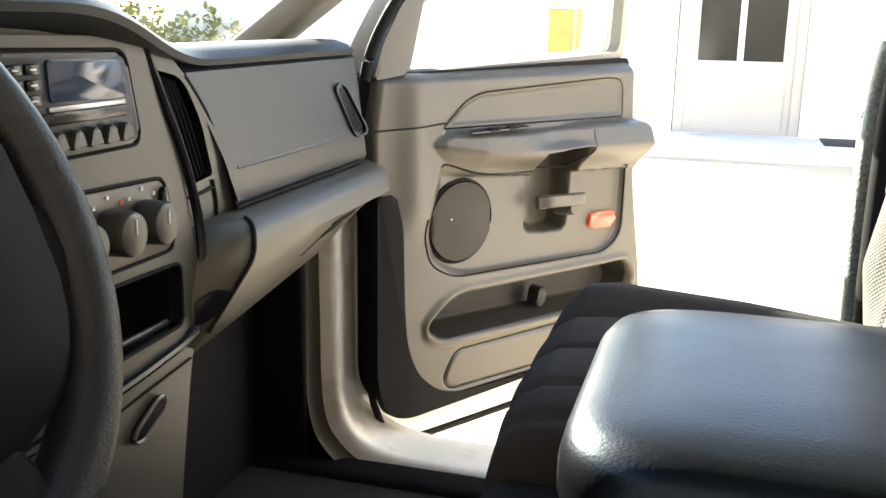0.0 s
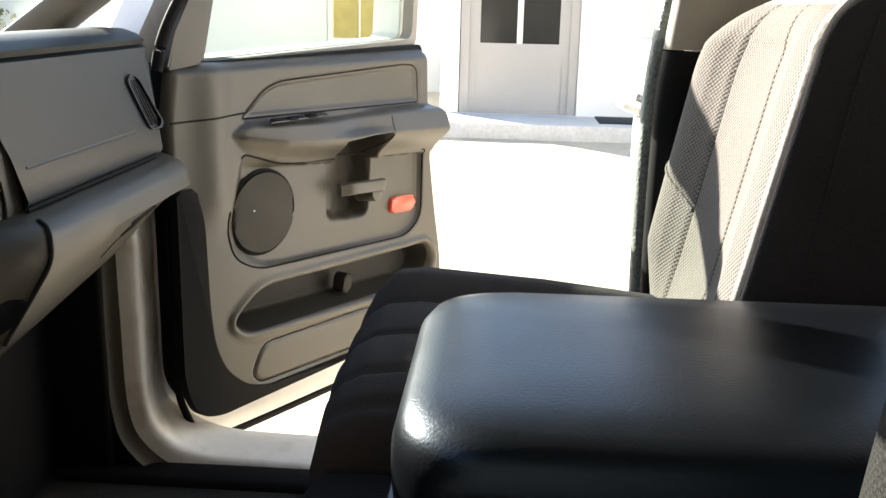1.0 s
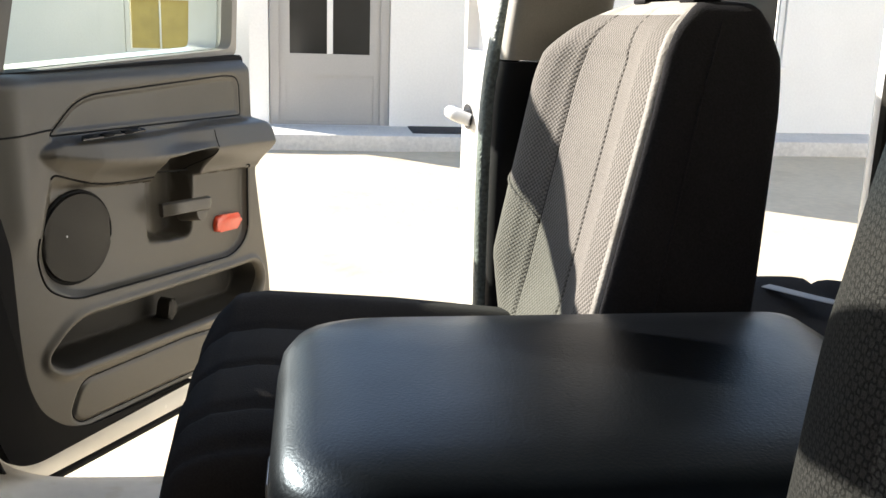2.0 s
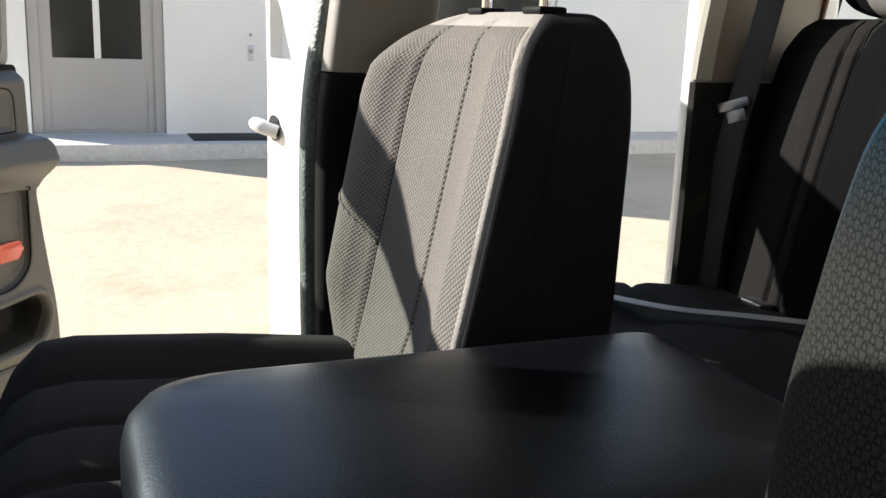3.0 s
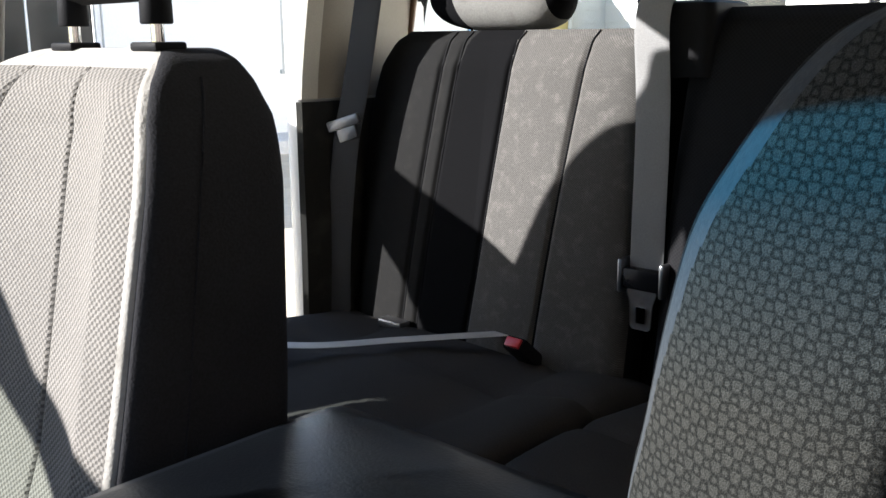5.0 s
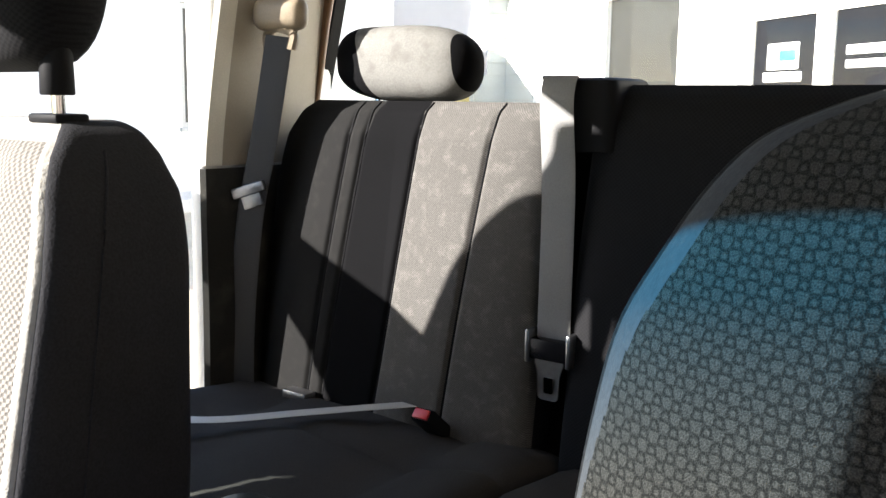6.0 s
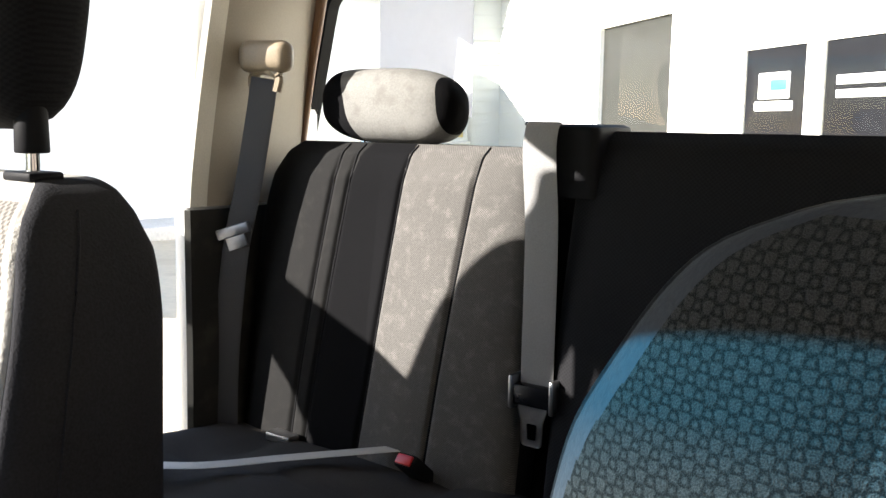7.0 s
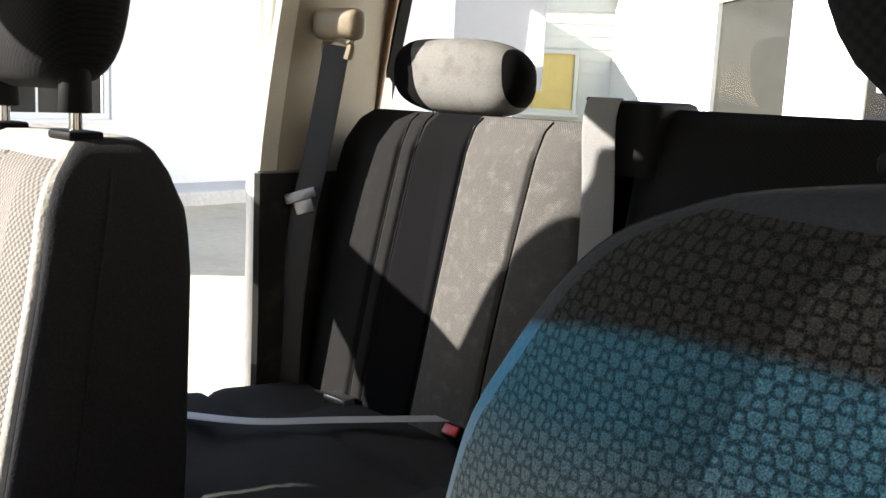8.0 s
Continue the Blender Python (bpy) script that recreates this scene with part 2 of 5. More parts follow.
# For the unseen wall that cuts the light on the left.
M["dark_wall"] = material("light_blocking_dark_wall", (0.13, 0.105, 0.085), 0.8, scale=1.5, grain=30, bump=0.4, dist=0.004, vary=0.25)
M["mat"] = material("dark_door_mat", (0.03, 0.03, 0.032), 0.95, grain=90, bump=0.8, dist=0.006)
M["pane_dark"] = material("dark_screen_pane", (0.035, 0.034, 0.03), 0.12, scale=2.5, grain=200, bump=0.0, vary=0.12, spec=0.2)
M["sign"] = material("black_door_pane", (0.012, 0.012, 0.014), 0.12, grain=90, bump=0.0, vary=0.2, spec=0.08)
# Paler blotches are dust and its sunlit patches, put into the colour.
M["pillar_black"] = material("dusty_sunlit_black_pillar_plastic", (0.026, 0.026, 0.024), 0.65, grain=500, bump=0.2, dist=0.0008, vary=0.25, spec=0.15, stain=((0.07, 0.068, 0.058), 9))
M["head_cloth"] = material("worn_grey_headrest_cloth", (0.150, 0.147, 0.138), 0.92, grain=300, bump=0.4, dist=0.002, vary=0.14, scale=14, spec=0.1, stain=((0.118, 0.114, 0.105), 30))
M["teal"] = material("teal_sticker", (0.03, 0.42, 0.48), 0.5, grain=60, bump=0.0)
M["blue_trim"] = material("blue_fascia_paint", (0.03, 0.17, 0.50), 0.5, scale=3, grain=60, bump=0.05)
M["amber_pane"] = material("yellow_window_blind", (0.55, 0.42, 0.14), 0.6, grain=60, bump=0.05)
M["paper"] = material("white_paper", (0.8, 0.8, 0.82), 0.8, grain=60, bump=0.0, vary=0.04)
_pn = M["paper"].node_tree
_tl, _mx = _pn.nodes.new("ShaderNodeBsdfTranslucent"), _pn.nodes.new("ShaderNodeMixShader")
_tl.inputs[0].default_value = (0.8, 0.82, 0.88, 1)
_mx.inputs[0].default_value = 0.6
_pn.links.new(_pn.nodes["Principled BSDF"].outputs[0], _mx.inputs[1])
_pn.links.new(_tl.outputs[0], _mx.inputs[2])
_pn.links.new(_mx.outputs[0], _pn.nodes["Material Output"].inputs["Surface"])
M["leaf"] = material("yellow_green_shrub_leaf", (0.20, 0.19, 0.05), 0.8, grain=20, bump=0.0, vary=0.4)
M["clear"] = glass("clear_glass", (0.93, 0.96, 0.94))
M["green_glass"] = glass("greenish_door_glass", (0.73, 0.80, 0.74))
M["screen_glass"] = glass("windshield_glass", (0.88, 0.93, 0.90), band=(1.715, 1.765, (0.05, 0.36, 0.62)))

# ---------------------------------------------------------------- shaping helpers


def mesh_ob(name, bm, mats, parent=None, smooth=40):
    me = bpy.data.meshes.new(name)
    bmesh.ops.recalc_face_normals(bm, faces=bm.faces)
    bm.to_mesh(me)
    bm.free()
    for m in mats if isinstance(mats, (list, tuple)) else [mats]:
        me.materials.append(M[m])
    if smooth:
        me.polygons.foreach_set("use_smooth", [True] * len(me.polygons))
        me.set_sharp_from_angle(angle=radians(smooth))
    ob = new(name, me)
    if parent:
        ob.parent = parent
    return ob


def part(name, bm, mats, parent, label="", smooth=40):
    ob = mesh_ob(name, bm, mats, parent, smooth)
    return tagged(ob, label) if label else ob


def thing(name, m, label, category, group="", kind=""):
    ob = new(name)
    ob.matrix_world = m
    return tagged(ob, label, category, group, kind)


def setting(name, bm, mats, label="", smooth=40):
    return tagged(mesh_ob(name, bm, mats, None, smooth), label, kind="structure")


def join(*bms):
    """One bmesh from several."""
    out = bmesh.new()
    for b in bms:
        me = bpy.data.meshes.new("tmp")
        b.to_mesh(me)
        b.free()
        out.from_mesh(me)
        bpy.data.meshes.remove(me)
    return out


def moved(bm, m):
    bmesh.ops.transform(bm, matrix=m, verts=bm.verts)
    return bm


def rbox(x0, x1, y0, y1, z0, z1, r=0.004, seg=2):
    """A box with rounded edges."""
    bm = bmesh.new()
    bmesh.ops.create_cube(bm, size=1)
    bmesh.ops.scale(bm, vec=(x1 - x0, y1 - y0, z1 - z0), verts=bm.verts)
    bmesh.ops.translate(bm, vec=((x0 + x1) / 2, (y0 + y1) / 2, (z0 + z1) / 2), verts=bm.verts)
    if r:
        bmesh.ops.bevel(bm, geom=bm.edges[:], offset=r, segments=seg, affect="EDGES", profile=0.5)
    return bm


def rpoly(pts, r=0.02, seg=5):
    """A polygon with its corners rounded; r may be one radius or one for each corner."""
    out, n = [], len(pts)
    for i, p in enumerate(pts):
        a, b, c = Vector(pts[i - 1]), Vector(p), Vector(pts[(i + 1) % n])
        rr = r[i] if isinstance(r, (list, tuple)) else r
        u, v = (a - b), (c - b)
        k = min(rr, 0.49 * u.length, 0.49 * v.length)
        if k < 1e-5:
            out.append((b.x, b.y))
            continue
        p0, p1 = b + u.normalized() * k, b + v.normalized() * k
        for j in range(seg + 1):
            t = j / seg
            q = (1 - t) ** 2 * p0 + 2 * t * (1 - t) * b + t * t * p1
            out.append((q.x, q.y))
    return out


def ring(cx, cz, rx, rz, n=36):
    return [(cx + rx * math.cos(2 * math.pi * i / n), cz + rz * math.sin(2 * math.pi * i / n)) for i in range(n)]


def prism(poly, y0, y1, bevel=0.003, seg=2):
    """A polygon in x, z drawn out from y0 (its face) to y1, with its face's rim rounded."""
    bm = bmesh.new()
    a = [bm.verts.new((x, y0, z)) for x, z in poly]
    b = [bm.verts.new((x, y1, z)) for x, z in poly]
    f = bm.faces.new(a)
    bm.faces.new(b[::-1])
    n = len(a)
    for i in range(n):
        bm.faces.new((a[i], b[i], b[(i + 1) % n], a[(i + 1) % n]))
    if bevel:
        bmesh.ops.bevel(bm, geom=[e for e in f.edges], offset=bevel, segments=seg, affect="EDGES", profile=0.5)
    return bm


def plate(outer, holes=(), thick=0.02, shape=None):
    """A sheet in x, z facing -y at y = 0. holes: (polygon, depth, material slot); depth None goes through. shape(x, z) gives the face's y."""
    bm = bmesh.new()
    loops, edges = [], []
    for poly in [outer] + [h[0] for h in holes]:
        vs = [bm.verts.new((x, 0, z)) for x, z in poly]
        edges += [bm.edges.new((vs[i], vs[(i + 1) % len(vs)])) for i in range(len(vs))]
        loops.append(vs)
    bmesh.ops.triangle_fill(bm, use_beauty=True, edges=edges)
    back = [bm.verts.new((v.co.x, thick, v.co.z)) for v in loops[0]]
    n = len(back)
    for i in range(n):
        bm.faces.new((loops[0][i], back[i], back[(i + 1) % n], loops[0][(i + 1) % n]))
    for (poly, depth, slot), vs in zip(holes, loops[1:]):
        d = thick if depth is None else depth
        low = [bm.verts.new((v.co.x, d, v.co.z)) for v in vs]
        n = len(vs)
        for i in range(n):
            f = bm.faces.new((vs[i], low[i], low[(i + 1) % n], vs[(i + 1) % n]))
            f.material_index = slot
        if depth is not None:
            bm.faces.new(low).material_index = slot
    return bm


def loft(loops, caps=True, slots=None):
    """A skin over closed loops of points. slots(i, j): the material slot of the face after loop i, point j."""
    bm = bmesh.new()
    rows = [[bm.verts.new(p) for p in loop] for loop in loops]
    n = len(rows[0])
    for i in range(len(rows) - 1):
        for j in range(n):
            f = bm.faces.new((rows[i][j], rows[i][(j + 1) % n], rows[i + 1][(j + 1) % n], rows[i + 1][j]))
            if slots:
                f.material_index = slots(i, j)
    if caps:
        for r, i in ((rows[0][::-1], 0), (rows[-1], len(rows) - 2)):
            f = bm.faces.new(r)
            if slots:
                f.material_index = slots(i, 0)
    return bm


def skin(rows):
    """A sheet over open rows of points."""
    bm = bmesh.new()
    v = [[bm.verts.new(p) for p in r] for r in rows]
    for i in range(len(v) - 1):
        for j in range(len(v[0]) - 1):
            bm.faces.new((v[i][j], v[i][j + 1], v[i + 1][j + 1], v[i + 1][j]))
    return bm


def smooth_path(pts, per=8):
    """A smooth curve through points."""
    p = [Vector(q) for q in pts]
    p = [2 * p[0] - p[1]] + p + [2 * p[-1] - p[-2]]
    out = []
    for i in range(1, len(p) - 2):
        for j in range(per):
            t = j / per
            out.append(0.5 * (2 * p[i] + (p[i + 1] - p[i - 1]) * t + (2 * p[i - 1] - 5 * p[i] + 4 * p[i + 1] - p[i + 2]) * t * t
                              + (3 * p[i] - p[i - 1] - 3 * p[i + 1] + p[i + 2]) * t ** 3))
    return out + [p[-2]]


def tube(pts, r, n=8, closed=False, flat=None):
    """A rod along points; flat = (half width, half thickness, up) makes a band."""
    p = [Vector(q) for q in pts]
    loops, up = [], Vector((0, 0, 1))
    for i, q in enumerate(p):
        a = p[i - 1] if i or closed else p[0]
        b = p[(i + 1) % len(p)] if closed or i < len(p) - 1 else p[-1]
        d = (b - a).normalized()
        side = d.cross(Vector(flat[2]) if flat else (up if abs(d.z) < 0.95 else Vector((1, 0, 0)))).normalized()
        over = side.cross(d).normalized()
        if flat:
            w, h = flat[0], flat[1]
            loops.append([q + side * (w * math.copysign(abs(math.cos(k)) ** 0.4, math.cos(k))) + over * (h * math.sin(k)) for k in (2 * math.pi * j / 12 for j in range(12))])
        else:
            loops.append([q + side * (r * math.cos(2 * math.pi * j / n)) + over * (r * math.sin(2 * math.pi * j / n)) for j in range(n)])
    if closed:
        return loft(loops + [loops[0]], caps=False)
    return loft(loops)


def rod(x, y, z, axis, r, h, n=24, bevel=0.002):
    """A short cylinder with a rounded rim, from its base along an axis."""
    bm = bmesh.new()
    bmesh.ops.create_cone(bm, cap_ends=True, segments=n, radius1=r, radius2=r * 0.94, depth=h)
    if bevel:
        bmesh.ops.bevel(bm, geom=[e for e in bm.edges if len(e.link_faces) == 2 and abs(e.verts[0].co.z - e.verts[1].co.z) < 1e-6], offset=bevel, segments=2, affect="EDGES", profile=0.5)
    bmesh.ops.translate(bm, vec=(0, 0, h / 2), verts=bm.verts)
    return moved(bm, Matrix.Translation((x, y, z)) @ Vector(axis).to_track_quat("Z", "Y").to_matrix().to_4x4())


def sup(a, p):
    """A rounded-square angle: x, y on a superellipse of power p."""
    c, s = math.cos(a), math.sin(a)
    return math.copysign(abs(c) ** (2 / p), c), math.copysign(abs(s) ** (2 / p), s)


def even_ring(n, p):
    """n points spread evenly along a superellipse of power p."""
    q = [sup(2 * math.pi * i / 7200, p) for i in range(7201)]
    run = np.concatenate(([0], np.cumsum([math.dist(a, b) for a, b in zip(q, q[1:])])))
    at = np.arange(n) / n * run[-1]
    return list(zip(np.interp(at, run, [a[0] for a in q]).tolist(), np.interp(at, run, [a[1] for a in q]).tolist()))


def lerp(table, v):
    """A value read from rows of (key, value)."""
    return float(np.interp(v, [r[0] for r in table], [r[1] for r in table]))

# ---------------------------------------------------------------- ground and buildings

GZ = 0.22
bm = bmesh.new()
bmesh.ops.create_grid(bm, x_segments=90, y_segments=90, size=1)
for v in bm.verts:
    k = 14 + 600 * max(0, max(abs(v.co.x), abs(v.co.y)) - 0.6) ** 2 / 0.16
    v.co.x, v.co.y = v.co.x * k + 4, v.co.y * k - 3
    v.co.z = GZ + (0.012 * noise.noise(v.co * 1.3) if abs(v.co.x) < 40 else 0)
setting("ground", bm, "sand", "bright dry sandy yard with faint tracks")

# near building across the yard: white wall, grey door with two dark panes, low porch
WX = 9.09
NEAR = Matrix.Translation((WX, 0, 0)) @ pose(0, 0, 0, 0, 0, -90)      # local x runs along -y, faces -x


def rect(x0, x1, z0, z1):
    return [(x0, z0), (x1, z0), (x1, z1), (x0, z1)]


PZ = GZ + 0.15
DOOR_O = rect(-0.67, 0.56, PZ, 2.62)
WIN_B = rect(3.27, 4.83, 1.08, 2.5)
WIN_C = rect(7.17, 8.4, 1.14, 2.66)
wall = setting("wall_near_building", moved(plate(rect(-0.86, 16, GZ, 2.95), [(DOOR_O, None, 0), (WIN_B, None, 0), (WIN_C, None, 0)], 0.22), NEAR), "wall_white", "plain white plastered wall of a low building", 0)


def house_door(name, m, w0, w1, z0, z1, mat, label):
    d = thing(name, m, label, "door", kind="structure")
    fr = 0.09
    gl = rect(w0 + fr + 0.11, w1 - fr - 0.11, z0 + 0.72, z1 - fr - 0.12)
    pn = rect(w0 + fr + 0.07, w1 - fr - 0.07, z0 + 0.03, z0 + 0.5)
    part("door_leaf", plate(rect(w0 + fr, w1 - fr, z0 + 0.005, z1 - fr), [(gl, None, 0), (pn, 0.014, 0)], 0.05), mat, d, smooth=0)
    part("frame", plate(rpoly(rect(w0, w1, z0, z1), 0.004, 2), [(rect(w0 + fr, w1 - fr, z0 + 0.004, z1 - fr), None, 0)], 0.16), mat, d, smooth=0).location.y = -0.025
    c = (gl[0][0] + gl[1][0]) / 2
    part("pane", rbox(gl[0][0], c - 0.03, 0.03, 0.036, gl[0][1], gl[2][1], 0), "pane_dark", d, "dark screened pane")
    part("pane", rbox(c + 0.03, gl[1][0], 0.03, 0.036, gl[0][1], gl[2][1], 0), "pane_dark", d, "dark screened pane")
    part("mullion", rbox(c - 0.03, c + 0.03, 0.004, 0.04, gl[0][1], gl[2][1], 0.004), "wall_white", d, "pale centre bar")
    return d


house_door("door_1", NEAR @ pose(0, 0.06, 0), -0.66, 0.555, PZ, 2.61, "door_grey", "grey panelled house door with two dark panes")


def house_window(name, m, w0, w1, z0, z1, pane, frame_mat, bars, label, f=0.06):
    d = thing(name, m, label, "window", kind="structure")
    part("frame", plate(rect(w0, w1, z0, z1), [(rect(w0 + f, w1 - f, z0 + f, z1 - f), None, 0)], 0.1), frame_mat, d, smooth=0)
    part("sill", rbox(w0 - 0.05, w1 + 0.05, -0.07, 0.06, z0 - 0.05, z0, 0.006), frame_mat, d)
    step = (w1 - w0 - 2 * f) / bars
    for i in range(bars):
        a = w0 + f + i * step
        part("pane", rbox(a + 0.012, a + step - 0.012, 0.05, 0.058, z0 + f, z1 - f, 0), pane, d)
        if i:
            part("glazing_bar", rbox(a - 0.012, a + 0.012, 0.035, 0.075, z0 + f, z1 - f, 0.003), frame_mat, d)
    return d


setting("wall_near_end", rbox(WX + 0.22, 13.0, 0.62, 0.84, GZ, 2.93, 0.01), "wall_white", "white end wall of the low building")
setting("wall_set_back", moved(plate(rect(-9.0, -0.84, GZ, 1.95), [(rect(-2.79, -1.85, 0.89, 1.69), None, 0)], 0.22), Matrix.Translation((13.0 - WX, 0, 0)) @ NEAR), "wall_white", "low white wall of the house set further back", 0)
house_window("window_1", Matrix.Translation((13.0 - WX, 0, 0)) @ NEAR @ pose(0, 0.03, 0), -2.78, -1.86, 0.90, 1.68, "amber_pane", "wall_white", 2, "white-framed window with pale yellow blinds")
house_window("window_2", NEAR @ pose(0, 0.03, 0), 3.28, 4.82, 1.09, 2.49, "pane_dark", "wall_white", 2, "white-framed window with two dark panes")
house_window("window_3", NEAR @ pose(0, 0.03, 0), 7.18, 8.39, 1.15, 2.65, "pane_dark", "siding", 1, "pale-framed window with one dark pane")
setting("porch", rbox(8.25, WX, -12, 1.3, GZ - 0.05, PZ, 0.015), "concrete", "low pale concrete porch along the white wall")
tagged(mesh_ob("door_mat", moved(prism(rpoly(rect(0.75, 1.65, -0.62, -0.06), 0.01), -0.012, 0, 0.004), NEAR @ Matrix.Translation((0, 0, PZ)) @ pose(0, 0, 0, -90)), "mat"), "dark ribbed door mat lying on the concrete porch", "door mat")
# small bell plate and knob on the white wall
bell = thing("bell_plate", NEAR @ pose(1.40, 0, 1.2), "small pale bell plate with a knob on the white wall", "doorbell")
part("plate", prism(rpoly(rect(-0.03, 0.03, -0.1, 0.06), 0.01), -0.012, 0, 0.003), "print", bell)
part("knob", rod(0, -0.012, 0, (0, -1, 0), 0.022, 0.03), "steel", bell)
part("knob", rod(0, -0.004, 0.16, (0, -1, 0), 0.014, 0.02), "steel", bell)

# Unseen dark wall, added to keep light from the driver's side out.
setting("wall_light_block", rbox(-2.6, -2.4, -9, 7, GZ, 4.6, 0.02), "dark_wall", "unseen dark wall added to cut light behind the camera")
# far building behind the truck, at an angle, with siding wing and blue fascia
FQ = Vector((2.2, -7.9, 0))
FAR = Matrix.Translation(FQ) @ pose(0, 0, 0, 0, 0, math.degrees(math.atan2(0.63, -0.78)))   # local x along the wall, faces the truck
FW = rect(-3.54, -1.54, 1.0, 2.82)
setting("wall_far_building", moved(plate(rect(-5.9, 9, GZ, 3.35), [(FW, None, 0), (rect(-0.46, 1.78, GZ + 0.1, 2.40), None, 0)], 0.22), FAR), "wall_white", "sunlit white wall of a second building", 0)
house_window("window_4", FAR @ pose(0, 0.02, 0), -3.53, -1.55, 1.01, 2.81, "pane_dark", "wall_white", 1, "tall white-framed window with one dark pane", 0.10)
for nm, a, b in (("door_2", -0.46, 0.64), ("door_3", 0.64, 1.78)):
    d = thing(nm, FAR @ pose(0, 0.05, 0), "white shop door with a black pane and pale sticker bars", "door", kind="structure")
    part("frame", plate(rect(a, b, GZ + 0.1, 2.40), [(rect(a + 0.14, b - 0.09, GZ + 0.35, 2.24), None, 0)], 0.06), "wall_white", d, smooth=0)
    part("pane", rbox(a + 0.14, b - 0.09, 0.02, 0.03, GZ + 0.35, 2.24, 0), "sign", d)
    if nm == "door_2":
        part("sticker", prism(rpoly(rect(-0.12, 0.33, 1.81, 2.03), 0.02), 0.012, 0.019, 0.001), "print", d, "pale sticker")
        part("sticker", prism(rpoly(rect(0.06, 0.29, 1.88, 1.97), 0.02), 0.007, 0.011, 0.001), "teal", d, "teal sticker")
        part("sticker", prism(rpoly(rect(-0.17, 0.38, 1.71, 1.79), 0.02), 0.012, 0.019, 0.001), "print", d, "pale lettering bar")
    else:
        part("sticker", prism(rpoly(rect(0.92, 1.58, 1.90, 1.97), 0.01), 0.012, 0.019, 0.001), "print", d, "pale lettering bar")
        part("sticker", prism(rpoly(rect(0.92, 1.58, 1.80, 1.86), 0.01), 0.012, 0.019, 0.001), "print", d, "pale lettering bar")


def siding(name, m, length, z0, z1, label):
    """A clapboard wall: long boards, each leaning out over the one below."""
    w = thing(name, m, label, "", kind="structure")
    part("backing", rbox(0, length, 0.02, 0.2, z0, z1, 0), "siding", w)
    h, z = 0.19, z0
    while z < z1 - 0.01:
        t = min(z + h, z1)
        bm = bmesh.new()
        q = [bm.verts.new(p) for p in ((0, -0.016, z), (length, -0.016, z), (length, 0.0, t + 0.01), (0, 0.0, t + 0.01), (0, 0.018, z), (length, 0.018, z))]
        bm.faces.new((q[0], q[1], q[2], q[3]))
        bm.faces.new((q[0], q[4], q[5], q[1]))
        bm.faces.new((q[3], q[2], q[5], q[4]))
        part("board", bm, "siding", w, smooth=0)
        z += h
    return w


siding("wall_far_siding", FAR @ pose(-7.2, 0, 0), 1.3, GZ, 3.6, "cream clapboard wall in the corner of the second building")
CORNER = FAR @ Vector((-7.2, 0, 0))
WING = Matrix.Translation(CORNER) @ pose(0, 0, 0, 0, 0, 211)
siding("wall_far_wing", WING @ pose(-4.2, 0, 0), 4.2, GZ, 3.6, "cream clapboard wing of the second building")
setting("fascia_wing", moved(rbox(-4.2, 0.3, -0.5, 0.1, 3.6, 3.85, 0.01), WING), "blue_trim", "blue painted eave board")
house_window("window_6", WING @ pose(0, -0.10, 0), -1.30, -0.50, 1.30, 2.28, "amber_pane", "siding", 1, "pale-framed window with a drawn yellow blind")
setting("fascia_far", moved(rbox(-7.2, 9, -0.45, 0.3, 3.62, 3.9, 0.01), FAR), "blue_trim", "blue painted eave board")

# shrubs beyond the windshield
def shrub(x, y, w, h):
    bm = bmesh.new()
    rnd = random.Random(int(x * 10))
    for i in range(3200):
        a, r = rnd.uniform(0, 6.283), rnd.random() ** 0.5
        c = Vector((x + w * r * math.cos(a), y + w * r * math.sin(a), GZ + h * rnd.random() * (1.1 - r * 0.7)))
        d, e = Vector((rnd.uniform(-1, 1), rnd.uniform(-1, 1), rnd.uniform(-1, 1))), Vector((rnd.uniform(-1, 1), rnd.uniform(-1, 1), rnd.uniform(-1, 1)))
        bm.faces.new([bm.verts.new(c + q) for q in (d * 0.075, e * 0.05, -d * 0.075, -e * 0.05)])
    t = thing("shrub", Matrix.Identity(4), "dry yellow-green shrub at the edge of the yard", "shrub", "shrubs")
    part("crown", bm, "leaf", t, smooth=0)
    part("stem", tube([(x, y, GZ - 0.02), (x + 0.05, y, GZ + h * 0.5)], 0.05), "brown", t)


for q in ((13.0, 8.2, 1.5, 1.35), (15.5, 9.0, 1.8, 1.5), (12.5, 9.6, 1.6, 1.4), (16.0, 11.5, 2.0, 1.7), (14.0, 12.5, 1.8, 1.6), (18.0, 10.0, 2.0, 1.6), (13.0, 15.0, 2.0, 1.8)):
    shrub(*q)

# ---------------------------------------------------------------- truck cab shell


def bar(name, pts, w, d, mats, label, kind="structure"):
    """A pillar: rounded section swept through points; w across x, d along y."""
    p = smooth_path(pts, 6)
    loops = []
    for q in p:
        loops.append([(q.x + sup(a, 4)[0] * w / 2, q.y + sup(a, 4)[1] * d / 2, q.z) for a in (2 * math.pi * j / 20 for j in range(20))])
    return setting(name, loft(loops), mats, label)


floor = setting("floor", join(rbox(-0.86, 0.77, -1.15, 1.05, 0.52, 0.585, 0.01), rbox(-0.16, 0.16, -0.4, 1.0, 0.575, 0.68, 0.05, 4)), "carpet", "black carpeted cab floor with a low tunnel")
setting("sill_right", join(rbox(0.70, 0.778, -0.10, 1.0, 0.56, 0.600, 0.015, 3), rbox(0.772, 0.784, 0.835, 1.0, 0.55, 0.70, 0.004)), "dark", "black plastic scuff plate on the door sill")
